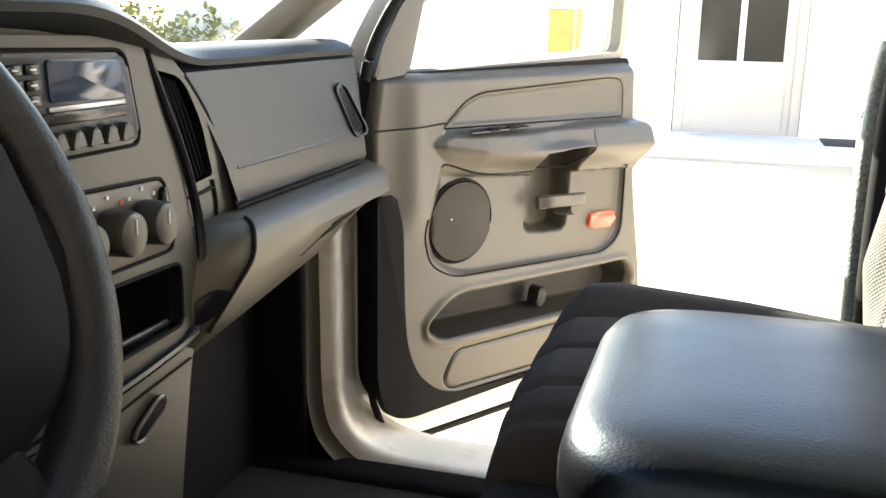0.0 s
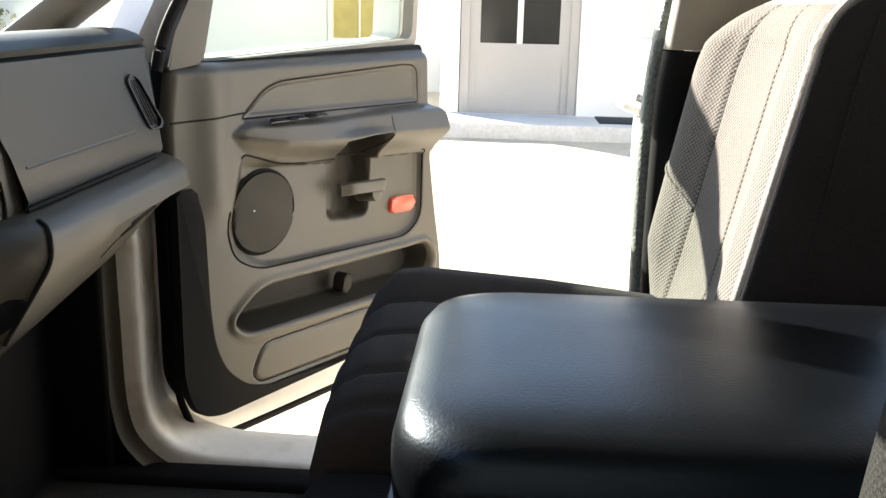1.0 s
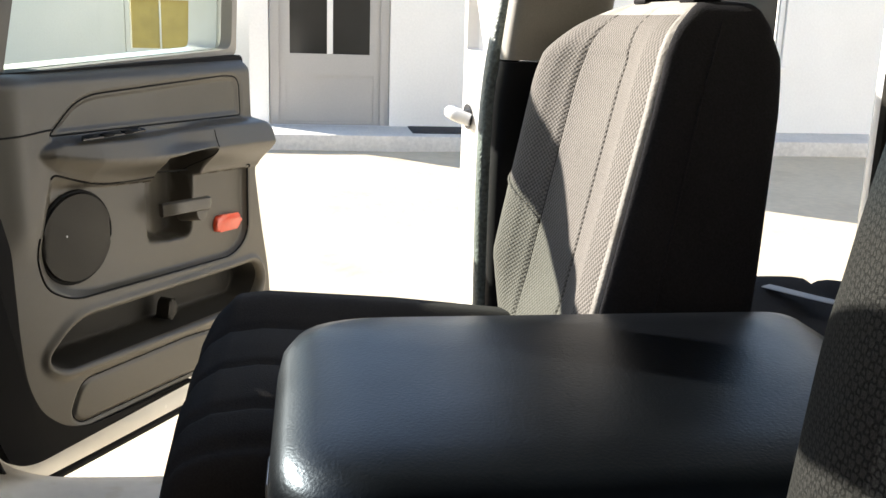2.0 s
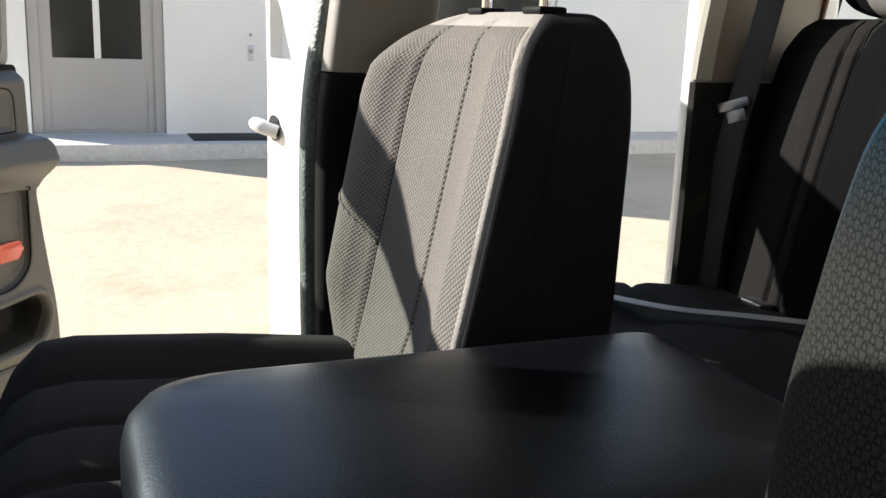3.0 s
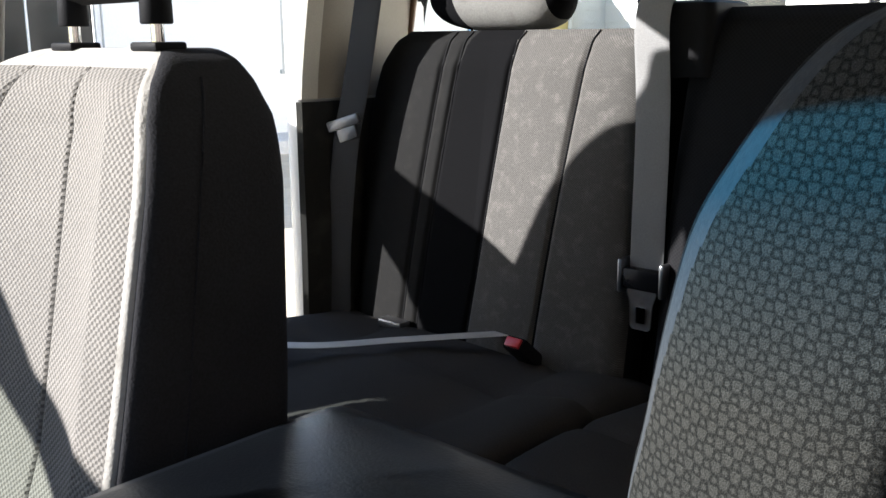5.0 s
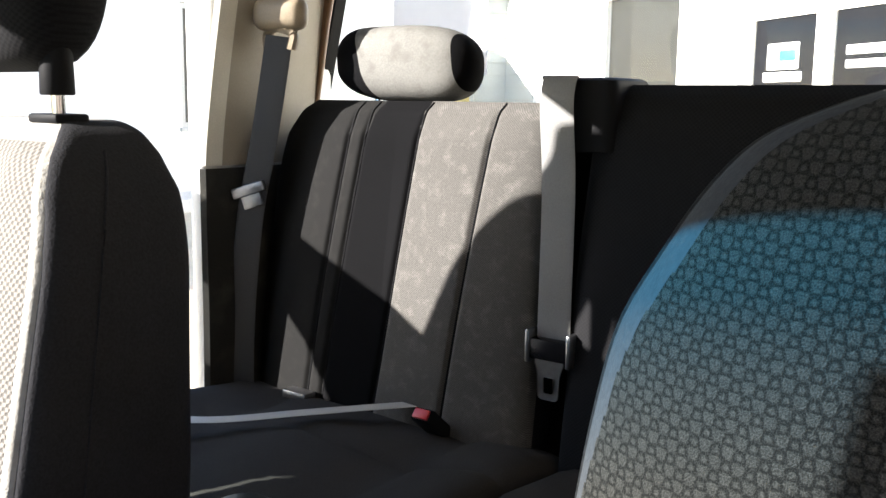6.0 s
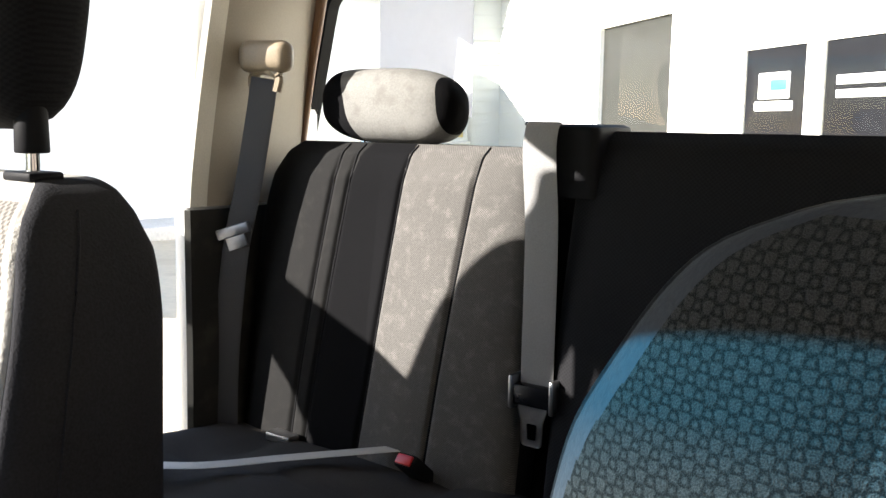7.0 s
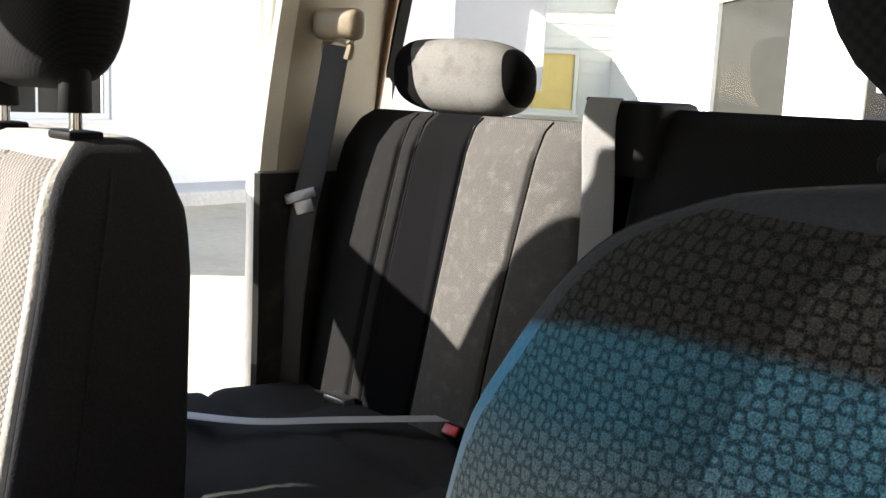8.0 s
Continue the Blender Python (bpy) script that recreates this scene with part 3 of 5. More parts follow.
setting("rocker_right", rbox(0.79, 0.90, -1.0, 0.9, 0.36, 0.555, 0.03, 3), "jamb", "white painted rocker panel under the door opening")
setting("underbody", rbox(-0.88, 0.79, -1.2, 1.1, 0.36, 0.518, 0.02), "dark")
setting("headliner", join(rbox(-0.78, 0.74, -1.12, 0.30, 1.85, 1.885, 0.015, 3), rbox(-0.72, 0.69, 0.26, 0.485, 1.775, 1.87, 0.02, 3)), "headliner", "beige cloth headliner")
setting("roof", rbox(-0.84, 0.78, -1.2, 0.46, 1.892, 1.925, 0.015, 3), "white", "white painted cab roof")
setting("firewall", rbox(-0.86, 0.86, 1.0, 1.10, 0.50, 1.36, 0.01), "dark", "black firewall under the dash")
setting("cowl", rbox(-0.86, 0.90, 1.08, 1.45, 1.18, 1.36, 0.04, 3), "dark", "black cowl below the windshield")
setting("hood", rbox(-0.9, 0.9, 1.40, 2.6, 1.12, 1.30, 0.08, 4), "white", "white painted hood")
setting("roof_rail_right", join(tube(smooth_path([(0.73, 0.42, 1.82), (0.77, 0.1, 1.855), (0.778, -0.2, 1.862), (0.775, -0.5, 1.868), (0.765, -0.8, 1.882), (0.76, -1.1, 1.87)]), 0.036, 10)), "beige", "beige trimmed roof rail over the door openings")
setting("roof_rail_left", tube(smooth_path([(-0.73, 0.42, 1.82), (-0.77, 0.1, 1.865), (-0.78, -0.2, 1.885), (-0.78, -0.6, 1.885), (-0.76, -1.1, 1.87)]), 0.035, 10), "beige")
bar("pillar_a_right", [(0.80, 1.10, 1.33), (0.77, 0.85, 1.50), (0.74, 0.60, 1.68), (0.72, 0.42, 1.80)], 0.09, 0.10, "pillar_trim", "tan plastic trim on the windshield pillar")
bar("pillar_a_left", [(-0.80, 1.10, 1.33), (-0.77, 0.85, 1.50), (-0.74, 0.60, 1.68), (-0.72, 0.42, 1.80)], 0.09, 0.10, "pillar_trim", "tan plastic trim on the windshield pillar")
# windshield
bmesh.new()
rows = []
for i in range(9):
    t = i / 8
    y, z, w = 1.22 - 0.80 * t, 1.36 + 0.46 * t, 0.82 - 0.09 * t
    rows.append([(w * u, y - 0.10 * u * u, z) for u in (j / 8 - 1 for j in range(17))])
ob = setting("windshield", skin(rows), "screen_glass", "clear windshield with a blue shade band along its top")
# kick panel, door jamb and hinge pillar on the passenger side
setting("kick_panel", rbox(0.735, 0.764, 0.895, 1.01, 0.575, 1.25, 0.01, 3), "dark", "black kick panel beside the footwell")
arc = smooth_path([(0.775, -0.05, 0.600), (0.775, 0.30, 0.600), (0.775, 0.60, 0.602), (0.775, 0.74, 0.612), (0.775, 0.81, 0.650), (0.775, 0.838, 0.72), (0.775, 0.842, 0.92), (0.775, 0.848, 1.12), (0.775, 0.89, 1.30)], 8)
def offset(path, x, d):
    """The lip's line moved to x and by d into the opening."""
    out = []
    for i, q in enumerate(path):
        a, b = path[max(0, i - 1)], path[min(len(path) - 1, i + 1)]
        t = (b - a).normalized()
        out.append((x, q.y - t.z * d, q.z + t.y * d))
    return out


setting("opening_trim", skin([offset(arc, x, d) for x, d in ((0.745, -0.055), (0.760, -0.047), (0.766, -0.036), (0.7675, -0.026), (0.772, -0.024))]), "trim", "taupe trim lip round the door opening")
setting("jamb_right", skin([offset(arc, x, d) for x, d in ((0.766, -0.032), (0.769, -0.012), (0.772, -0.003), (0.778, 0.003), (0.786, 0.004), (0.81, 0.003), (0.85, 0.002), (0.89, -0.003), (0.93, -0.01), (0.96, -0.03))]), "jamb", "dusty white painted door jamb")
setting("hinge_pillar", join(rbox(0.79, 0.92, 0.93, 1.04, 0.5, 1.395, 0.02, 3)), "jamb", "white painted hinge pillar")
setting("fender", rbox(0.90, 0.99, 0.86, 2.3, 0.55, 1.28, 0.04, 3), "white", "white front fender")

# B pillar with its worn edge, and the open rear door beyond
bar("pillar_b_right", [(0.775, -0.165, 0.58), (0.775, -0.155, 1.0), (0.775, -0.155, 1.30), (0.775, -0.163, 1.395)], 0.075, 0.17, "dark", "black plastic lower trim on the centre pillar")
bar("pillar_b_upper", [(0.775, -0.163, 1.398), (0.77, -0.18, 1.55), (0.765, -0.195, 1.70), (0.755, -0.21, 1.87)], 0.075, 0.17, "pillar_trim", "grey plastic upper trim on the centre pillar")
bar("pillar_b_edge", [(0.835, -0.098, 0.56), (0.835, -0.086, 1.0), (0.835, -0.086, 1.32), (0.825, -0.115, 1.55), (0.805, -0.15, 1.82)], 0.05, 0.055, "seal", "worn grey painted edge of the centre pillar")
RD = Matrix.Translation((0.88, -0.185, 0)) @ pose(0, 0, 0, 0, 0, 3)
rd = thing("door_5", RD, "white rear truck door standing wide open, upper outline cut to shape sunlight", "truck door", kind="structure")
# Upper outline and holes are made up to shape the rear seat's sun patch.
lower_light_hole = rpoly([(0.50, 1.39), (0.69, 1.39), (0.69, 1.575), (0.587, 1.497), (0.555, 1.455)], 0.01)
corner_light_hole = rpoly([(0.0, 1.567), (0.08, 1.602), (0.078, 1.628), (0.037, 1.69), (0.014, 1.63)], 0.004)
part("shell", moved(plate(rpoly([(-0.022, 0.45), (0.66, 0.45), (0.72, 0.8), (0.72, 1.34), (0.735, 1.60), (0.73, 1.738), (0.449, 1.613), (0.386, 1.587), (0.308, 1.547), (0.287, 1.621), (0.269, 1.684), (0.234, 1.75), (0.190, 1.808), (0.105, 1.851), (0.09, 1.91), (0.0, 1.91), (-0.022, 1.72), (0.0, 1.575), (-0.022, 1.555)], [0.04, 0.04, 0.04, 0.04, 0.04, 0.02, 0, 0, 0.006, 0.02, 0.03, 0.03, 0.04, 0.03, 0.02, 0.02, 0.005, 0.005, 0.005]), [(lower_light_hole, None, 0), (corner_light_hole, None, 0)], 0.03), Matrix.Diagonal((1, -1, 1, 1))), "white", rd, "white painted door shell")
part("handle", tube(smooth_path([(0.60, 0.005, 1.225), (0.615, 0.035, 1.235), (0.65, 0.045, 1.24), (0.685, 0.03, 1.235), (0.69, 0.005, 1.225)]), 0.016, 10), "white", rd, "white pull handle")
# Flat black disc for the shaded hollow behind the handle.
part("handle_cup_shade", prism(ring(0.645, 1.23, 0.05, 0.03, 20), 0.002, 0.004, 0), "gloss", rd)

# C pillar: beige above, black below
def cpillar(z0, z1, inner=0):
    rows = []
    for i in range(13):
        z = z0 + (z1 - z0) * i / 12
        lean = max(0, z - 1.40)
        x0 = 0.887 - 0.17 * lean ** 1.3 + 0.02 * max(0, 1.1 - z)
        y0 = -0.84 - 0.06 * lean
        rows.append([(x0 + 0.03, y0 - 0.02, z), (x0 + 0.01, y0, z), (x0, y0 - 0.006, z), (x0 - 0.005, y0 - 0.04, z), (x0 - 0.007, y0 - 0.09, z), (x0 - 0.004, y0 - 0.14, z), (x0 + 0.002, y0 - 0.20, z), (x0 + 0.014, y0 - 0.285, z)])
    bm = skin(rows)
    # inner faces take the tan that is darkened for shade
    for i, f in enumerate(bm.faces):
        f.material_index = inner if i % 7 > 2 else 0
    return bm


setting("pillar_c_lower", cpillar(0.60, 1.385), "pillar_black", "black plastic lower trim of the rear pillar")
setting("pillar_c_upper", cpillar(1.39, 1.88, 1), ["beige", "tan_panel"], "beige plastic upper trim of the rear pillar, inner faces tan and darkened as shade")
setting("rear_jamb", rbox(0.90, 0.95, -1.2, -0.85, 0.42, 1.80, 0.02, 3), "white", "white painted rear door jamb")
# back wall and rear window
setting("wall_cab_back", moved(plate(rect(-0.88, 0.96, 0.60, 1.88), [(rpoly([(-0.74, 1.47), (0.925, 1.47), (0.845, 1.80), (-0.74, 1.80)], 0.03), None, 0)], 0.03), Matrix.Translation((0, -1.17, 0)) @ Matrix.Diagonal((1, -1, 1, 1))), "dark", "black back wall of the cab round the rear window", 0)
setting("window_5", moved(plate(rpoly([(-0.76, 1.45), (0.945, 1.45), (0.86, 1.82), (-0.76, 1.82)], 0.03), (), 0.005), Matrix.Translation((0, -1.185, 0))), "clear", "clear rear window of the cab")
setting("window_channel", tube([(0.905, -1.140, 1.49), (0.872, -1.140, 1.66), (0.832, -1.140, 1.83)], 0, flat=(0.013, 0.008, (0, 1, 0))), "brown", "brown window channel strip at the rear glass")
setting("window_seal", tube([(0.925, -1.142, 1.48), (0.890, -1.142, 1.66), (0.850, -1.142, 1.84)], 0, flat=(0.007, 0.010, (0, 1, 0))), "rubber", "black rubber seal at the rear glass")
setting("window_reveal", tube([(0.940, -1.142, 1.48), (0.905, -1.142, 1.66), (0.865, -1.142, 1.84)], 0, flat=(0.007, 0.008, (0, 1, 0))), "white", "white painted edge of the rear window")
setting("pillar_c_left", rbox(-0.90, -0.78, -1.2, -0.84, 0.60, 1.85, 0.03, 3), "beige")
setting("rear_side_left", rbox(-0.92, -0.86, -1.2, -0.25, 0.42, 1.34, 0.03, 3), "white", "white rear door of the driver side")
# ---------------------------------------------------------------- seats


def seat_back(name, m, label, cloth, side, out=1, H=0.525, lean=0.205, widths=None, depth=0.165, bolster=0.035, border=-0.75, top_mat="plain_cloth", wide_out=1.0, head=(0.045, 0.108), head_back=0.0, seams=(0.45, -0.08), hollow=None, band=0.04, band_top=0.965, taper=((0, 1), (1, 1)), cross=False, flank=None, in_power=3.4, wide_in=1.0, back=1.0):
    """A front seat: backrest, headrest, cushion. Local x across, y ahead, z up from the hinge; out = the outboard side's sign."""
    s = thing(name, m, label, "car seat", "front seats")
    widths = [(p.x, p.y) for p in smooth_path([(z, w, 0) for z, w in widths], 8)]
    N, K = 480, 60
    ring_out, ring_in = even_ring(2 * N, 3.4), even_ring(2 * N, in_power)
    both = [a if out * a[0] >= 0 else b for a, b in zip(ring_out, ring_in)]
    ring_at, ring_mid = both[0::2], both[1::2]
    ease = [math.sin(i / K * math.pi / 2) for i in range(K + 1)]
    loops = []

    def dip(px):
        """How far the middle of the front lies behind its bolsters."""
        if hollow:
            k = min(1, max(0, (hollow[0] - abs(px)) / hollow[1]))
            return hollow[2] * k * k * (3 - 2 * k)
        return 0.020 * (1 - min(1, abs(px) / 0.62) ** 2)

    def front(u, t):
        """A point on the sewn front, u across from inboard to outboard."""
        z, px = H * t, out * u
        p = 3.4 if u > 0 else in_power
        py = (1 - abs(px) ** p) ** (1 / p)
        low = depth * lerp([(0, 1.5), (0.4, 1.28), (0.8, 1.03), (1, 1.0)], t)
        d = low * lerp([(0, 1), (0.8, 1.0), (0.88, 0.95), (0.94, 0.80), (0.98, 0.60), (1, 0.42)], t)
        fade = min(1, t * 4) * min(1, (1.0 - t) * 7)
        y = -lean * z - 0.02 * max(0, (t - 0.9) / 0.1) ** 2 - low * 0.52 + py * d / 2 - dip(px) * fade + bolster * math.exp(-((u - 0.80) / 0.22) ** 2) * fade
        return px * lerp(widths, z) / 2 * (wide_out if u > 0 else wide_in), y, z

    for i in range(K + 1):
        t = ease[i]
        z = H * t
        w = lerp(widths, z)
        low = depth * lerp([(0, 1.5), (0.4, 1.28), (0.8, 1.03), (1, 1.0)], t)
        d = low * lerp([(0, 1), (0.8, 1.0), (0.88, 0.95), (0.94, 0.80), (0.98, 0.60), (1, 0.42)], t)
        yf = -lean * z - 0.02 * max(0, (t - 0.9) / 0.1) ** 2
        yc = yf - low * 0.52
        loop = []
        for j in range(N):
            px, py = ring_at[j]
            x, y = px * w / 2 * (wide_out if out * px > 0 else wide_in), py * d / 2 * (1 if py > 0 else back)
            if py > 0:                                   # the front: hollow between two bolsters, with sewn seams
                u = out * px
                fade = min(1, t * 4) * min(1, (1.0 - t) * 7)
                y -= dip(px) * fade
                y += bolster * math.exp(-((u - 0.80) / 0.22) ** 2) * fade
                for su, dep, wd in [(v, 0.0045, 0.016) for v in seams] + [(border, 0.004, 0.012)]:
                    y -= dep * math.exp(-((u - su) / wd) ** 2) * min(1, (1.0 - t) * 14)
            loop.append((x, yc + y, z))
        loops.append(loop)

    def slot(i, j):
        px, py = ring_mid[j]
        u = out * px
        if u < border or (py < 0.15 and u < 0.5):
            return 1
        if py < -0.5:
            return 1
        if u < border + band * lerp(taper, ease[i]):
            return 2
        if ease[i] >= band_top:
            return 2
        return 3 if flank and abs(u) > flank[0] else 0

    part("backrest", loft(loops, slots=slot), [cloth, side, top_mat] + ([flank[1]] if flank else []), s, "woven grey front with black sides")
    for su in seams:
        line = [front(su, 0.06 + 0.905 * k / 29) for k in range(30)]
        line = [(x, y - 0.0042 * min(1, (1.0 - z / H) * 14), z) for x, y, z in line]
        part("seam", tube(line, 0.0012, 6), "seam", s, "sewn seam down the backrest")
    if cross:
        line = []
        for k in range(30):
            t = 0.05 + 0.90 * k / 29
            low = depth * lerp([(0, 1.5), (0.4, 1.28), (0.8, 1.03), (1, 1.0)], t)
            line.append((-out * (lerp(widths, H * t) / 2 * wide_in + 0.0006), -lean * H * t - low * 0.40 - 0.03 * max(0, (t - 0.75) / 0.25) ** 2, H * t))
        part("seam", tube(line, 0.0016, 6), "side_cloth", s, "sewn seam down the side")
        line = [front(0.95 - 0.5 * k / 20, 0.52 - 0.135 * k / 20) for k in range(21)]
        part("piping", tube(line, 0.0032, 6), "grey_cloth", s, "grey piping across the outer bolster")
    # headrest on two posts
    yh = -lean * H - depth * 0.52 - head_back
    hz, loops = H + head[0], []
    for i in range(19):
        t = i / 18
        k = (1 - abs(2 * t - 1) ** 3.2) ** 0.42 if 0 < t < 1 else 0.03
        loops.append([(sup(b, 3.2)[0] * (head[1] + 0.022 * t) * (0.55 + 0.45 * k), yh - 0.02 * t + sup(b, 3.2)[1] * 0.055 * max(k, 0.05), hz + 0.19 * t) for b in (2 * math.pi * j / 40 for j in range(40))])
    part("headrest", loft(loops), "black_cloth", s, "black cloth headrest")
    for dx in (-0.085, 0.085):
        part("post", tube([(dx, yh, H - 0.05), (dx, yh, H + head[0] - 0.02)], 0.0065, 10), "chrome", s, "chrome post")
        part("post_sleeve", rod(dx, yh, H + head[0] - 0.022, (0, 0, 1), 0.016, 0.045), "dark", s)
        part("post_collar", rbox(dx - 0.024, dx + 0.024, yh - 0.018, yh + 0.018, H - 0.003, H + 0.006, 0.003), "dark", s)
    # cushion: long sewn strips from front to back and a raised outer bolster
    loops, around = [], even_ring(300, 5)
    for i in range(91):
        t = i / 90
        y = -0.14 + 0.60 * t
        w = lerp([(0, 0.50), (0.5, 0.53), (0.90, 0.53), (0.96, 0.515), (1, 0.47)], t)
        top = lerp([(0, 0.015), (0.5, 0.045), (0.82, 0.058), (0.90, 0.052), (0.95, 0.034), (0.98, 0.005), (1, -0.05)], t)
        bot = lerp([(0, -0.2), (0.9, -0.2), (1, -0.16)], t)
        loop = []
        for px, pz in around:
            z = (top + bot) / 2 + pz * (top - bot) / 2
            if pz > 0:
                u = out * px
                k = min(1, max(0, (u - 0.34) / 0.30))
                z += 0.030 * k * k * (3 - 2 * k) * min(1, (1 - t) * 9)
                for su in (0.37, -0.18, -0.66, -0.90):
                    z -= 0.007 * math.exp(-((u - su) / 0.030) ** 2)
                for lo, hi in ((-0.66, -0.18), (-0.18, 0.37)):
                    if lo < u < hi:
                        z += 0.006 * math.sin((u - lo) / (hi - lo) * math.pi)
            loop.append((px * w / 2, y, z))
        loops.append(loop)
    part("cushion", loft(loops), "cushion_cloth", s, "padded black cushion sewn in long strips")
    part("seat_base", rbox(-0.2, 0.2, -0.1, 0.34, -0.30, -0.16, 0.02), "dark", s)
    return s


seat_back("passenger_seat", pose(0.432, -0.055, 0.965), "black and grey cloth truck passenger seat, dusty", "grey_cloth", "side_cloth", 1, depth=0.140, wide_out=1.24, bolster=0.04, cross=True, in_power=9, wide_in=0.80, back=1.24, border=-0.93, band=0.05, seams=(0.46, -0.10),
          widths=[(0, 0.46), (0.08, 0.50), (0.18, 0.515), (0.30, 0.515)] + [(0.385 + 0.14 * math.sin(k * math.pi / 20), 0.24 + 0.275 * math.cos(k * math.pi / 20)) for k in range(11)])
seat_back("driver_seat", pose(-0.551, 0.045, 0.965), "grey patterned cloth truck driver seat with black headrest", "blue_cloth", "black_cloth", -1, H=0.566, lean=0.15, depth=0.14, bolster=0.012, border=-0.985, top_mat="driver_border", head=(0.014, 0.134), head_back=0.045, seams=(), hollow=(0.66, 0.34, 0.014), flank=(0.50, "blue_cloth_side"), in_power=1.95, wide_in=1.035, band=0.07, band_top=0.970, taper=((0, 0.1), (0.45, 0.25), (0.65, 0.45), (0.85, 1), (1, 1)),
          widths=[(0, 0.46), (0.135, 0.50), (0.305, 0.511), (0.365, 0.499), (0.415, 0.486), (0.455, 0.469), (0.485, 0.440), (0.515, 0.405), (0.535, 0.370), (0.548, 0.32), (0.555, 0.28), (0.561, 0.21), (0.566, 0.13)])

# fold-down centre armrest
ar = thing("storage_console", pose(0, 0, 0), "black grained vinyl fold-down armrest between the seats", "console")
loops = []
AX0, AX1, AY0, AY1 = -0.245, 0.168, -0.30, 0.262
for k, (ins, z) in enumerate(((0.03, 1.05), (0.004, 1.06), (0.0, 1.10), (0.0, 1.125), (0.004, 1.142), (0.014, 1.155), (0.035, 1.162), (0.08, 1.166), (0.14, 1.168))):
    poly = rpoly([(AX0 + ins, AY0 + ins), (AX1 - ins, AY0 + ins), (AX1 - ins * 1.0, AY1 - ins), (AX0 + ins, AY1 - ins)], [0.03, 0.03, max(0.02, 0.10 - ins * 0.6), max(0.02, 0.10 - ins * 0.6)], 8)
    loops.append([(x, y, z + 0.02 * (0.1 - y) * 0.2) for x, y in poly])
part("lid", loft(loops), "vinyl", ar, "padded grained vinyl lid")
loops = []
for ins, z in ((0.02, 0.93), (0.012, 0.99), (0.012, 1.035), (0.012, 1.052)):
    poly = rpoly([(AX0 + ins, AY0 + ins), (AX1 - ins, AY0 + ins), (AX1 - ins, AY1 - ins), (AX0 + ins, AY1 - ins)], [0.03, 0.03, 0.09, 0.09], 8)
    loops.append([(x, y, z) for x, y in poly])
part("bin", loft(loops), "dark", ar, "black plastic storage bin")
zz = 1.062
part("seam", tube([(x, y, zz) for x, y in rpoly([(AX0 - 0.001, AY0), (AX1 + 0.001, AY0), (AX1 + 0.001, AY1 + 0.001), (AX0 - 0.001, AY1 + 0.001)], [0.03, 0.03, 0.1, 0.1], 10)], 0.004, 6, closed=True), "gloss", ar, "piped seam round the lid")
part("latch", rbox(-0.03, 0.03, AY1 - 0.012, AY1 + 0.008, 1.03, 1.065, 0.004), "steel", ar, "small grey latch")
part("cushion", rbox(-0.175, 0.175, -0.10, 0.40, 0.80, 0.93, 0.04, 4), "black_cloth", ar, "black cloth centre seat cushion")

# rear bench


def rear_back(name, x0, x1, label, panels, rise=0.605, seams=(), round_out=0.0, power=6):
    """A bench section. panels: (x from, x to, material), a sewn panel each."""
    s = thing(name, Matrix.Identity(4), label, "rear seat", "rear bench sections")
    loops, N, K = [], 800, 34
    ring_at, ring_mid = even_ring(N, power), even_ring(2 * N, power)[1::2]
    xc, w0 = (x0 + x1) / 2, x1 - x0
    for i in range(K + 1):
        t = math.sin(i / K * math.pi / 2)
        z = 0.90 + rise * t
        w = w0 * lerp([(0, 1.0), (0.6, 1.0), (0.9, 0.985), (0.97, 0.95), (1, 0.90)], t)
        cut = round_out * max(0, (t - 0.72) / 0.28) ** 2
        d = lerp([(0, 0.12), (0.9, 0.11), (0.97, 0.085), (1, 0.04)], t)
        yc = lerp([(0, -0.985), (1, -1.065)], t)
        loop = []
        for j in range(N):
            px, py = ring_at[j]
            x, y = xc + px * w / 2, py * d / 2
            if px > 0:
                x -= cut * px
            if py > 0:
                for su in seams:
                    y -= 0.007 * math.exp(-((x - su - 0.06 * (1 - t)) / 0.005) ** 2) * min(1, (1 - t) * 10)
                y += 0.010 * math.sin(min(1, abs(px)) * math.pi) * math.sin(t * math.pi)
            loop.append((x, yc + y, z))
        loops.append(loop)
    mats = [p[2] for p in panels] + ["black_cloth"]

    def slot(i, j):
        px, py = ring_mid[j]
        if py < (-0.5 if px > 0 else 0.3):
            return len(panels)
        x = xc + px * w0 / 2 - 0.06 * (1 - math.sin((i + 0.5) / K * math.pi / 2))
        for k, (a, b, mt) in enumerate(panels):
            if a <= x < b:
                return k
        return len(panels)

    part("backrest", loft(loops, slots=slot), mats, s)
    for su in seams:
        line = []
        for i in range(2, K - 1):
            want = su + 0.06 * (1 - math.sin(i / K * math.pi / 2))
            x, y, z = min((p for p, q in zip(loops[i], ring_at) if q[1] > 0.2), key=lambda p: abs(p[0] - want))
            line.append((want, y + 0.001, z))
        part("seam", tube(line, 0.0019, 6), "black_cloth", s, "sewn seam down the backrest")
    return s


rb = rear_back("rear_seat_section", 0.262, 0.875, "dusty grey and black cloth rear seat section", [(0.0, 0.515, "dust_cloth"), (0.515, 0.635, "deep_black"), (0.635, 1.0, "dusty_black")], 0.612, (0.366, 0.515, 0.635, 0.672), 0.04)
part("anchor", rbox(0.695, 0.755, -0.93, -0.90, 0.968, 0.985, 0.004), "steel", rb, "small pale metal anchor bar")
# The all-black panel stands in for the shade on this section.
rl = rear_back("rear_seat_section", -0.86, 0.205, "wide rear seat section, its deep shade put into black cloth", [(-1.0, 0.3, "black_cloth")], 0.64, (-0.3, -0.6))
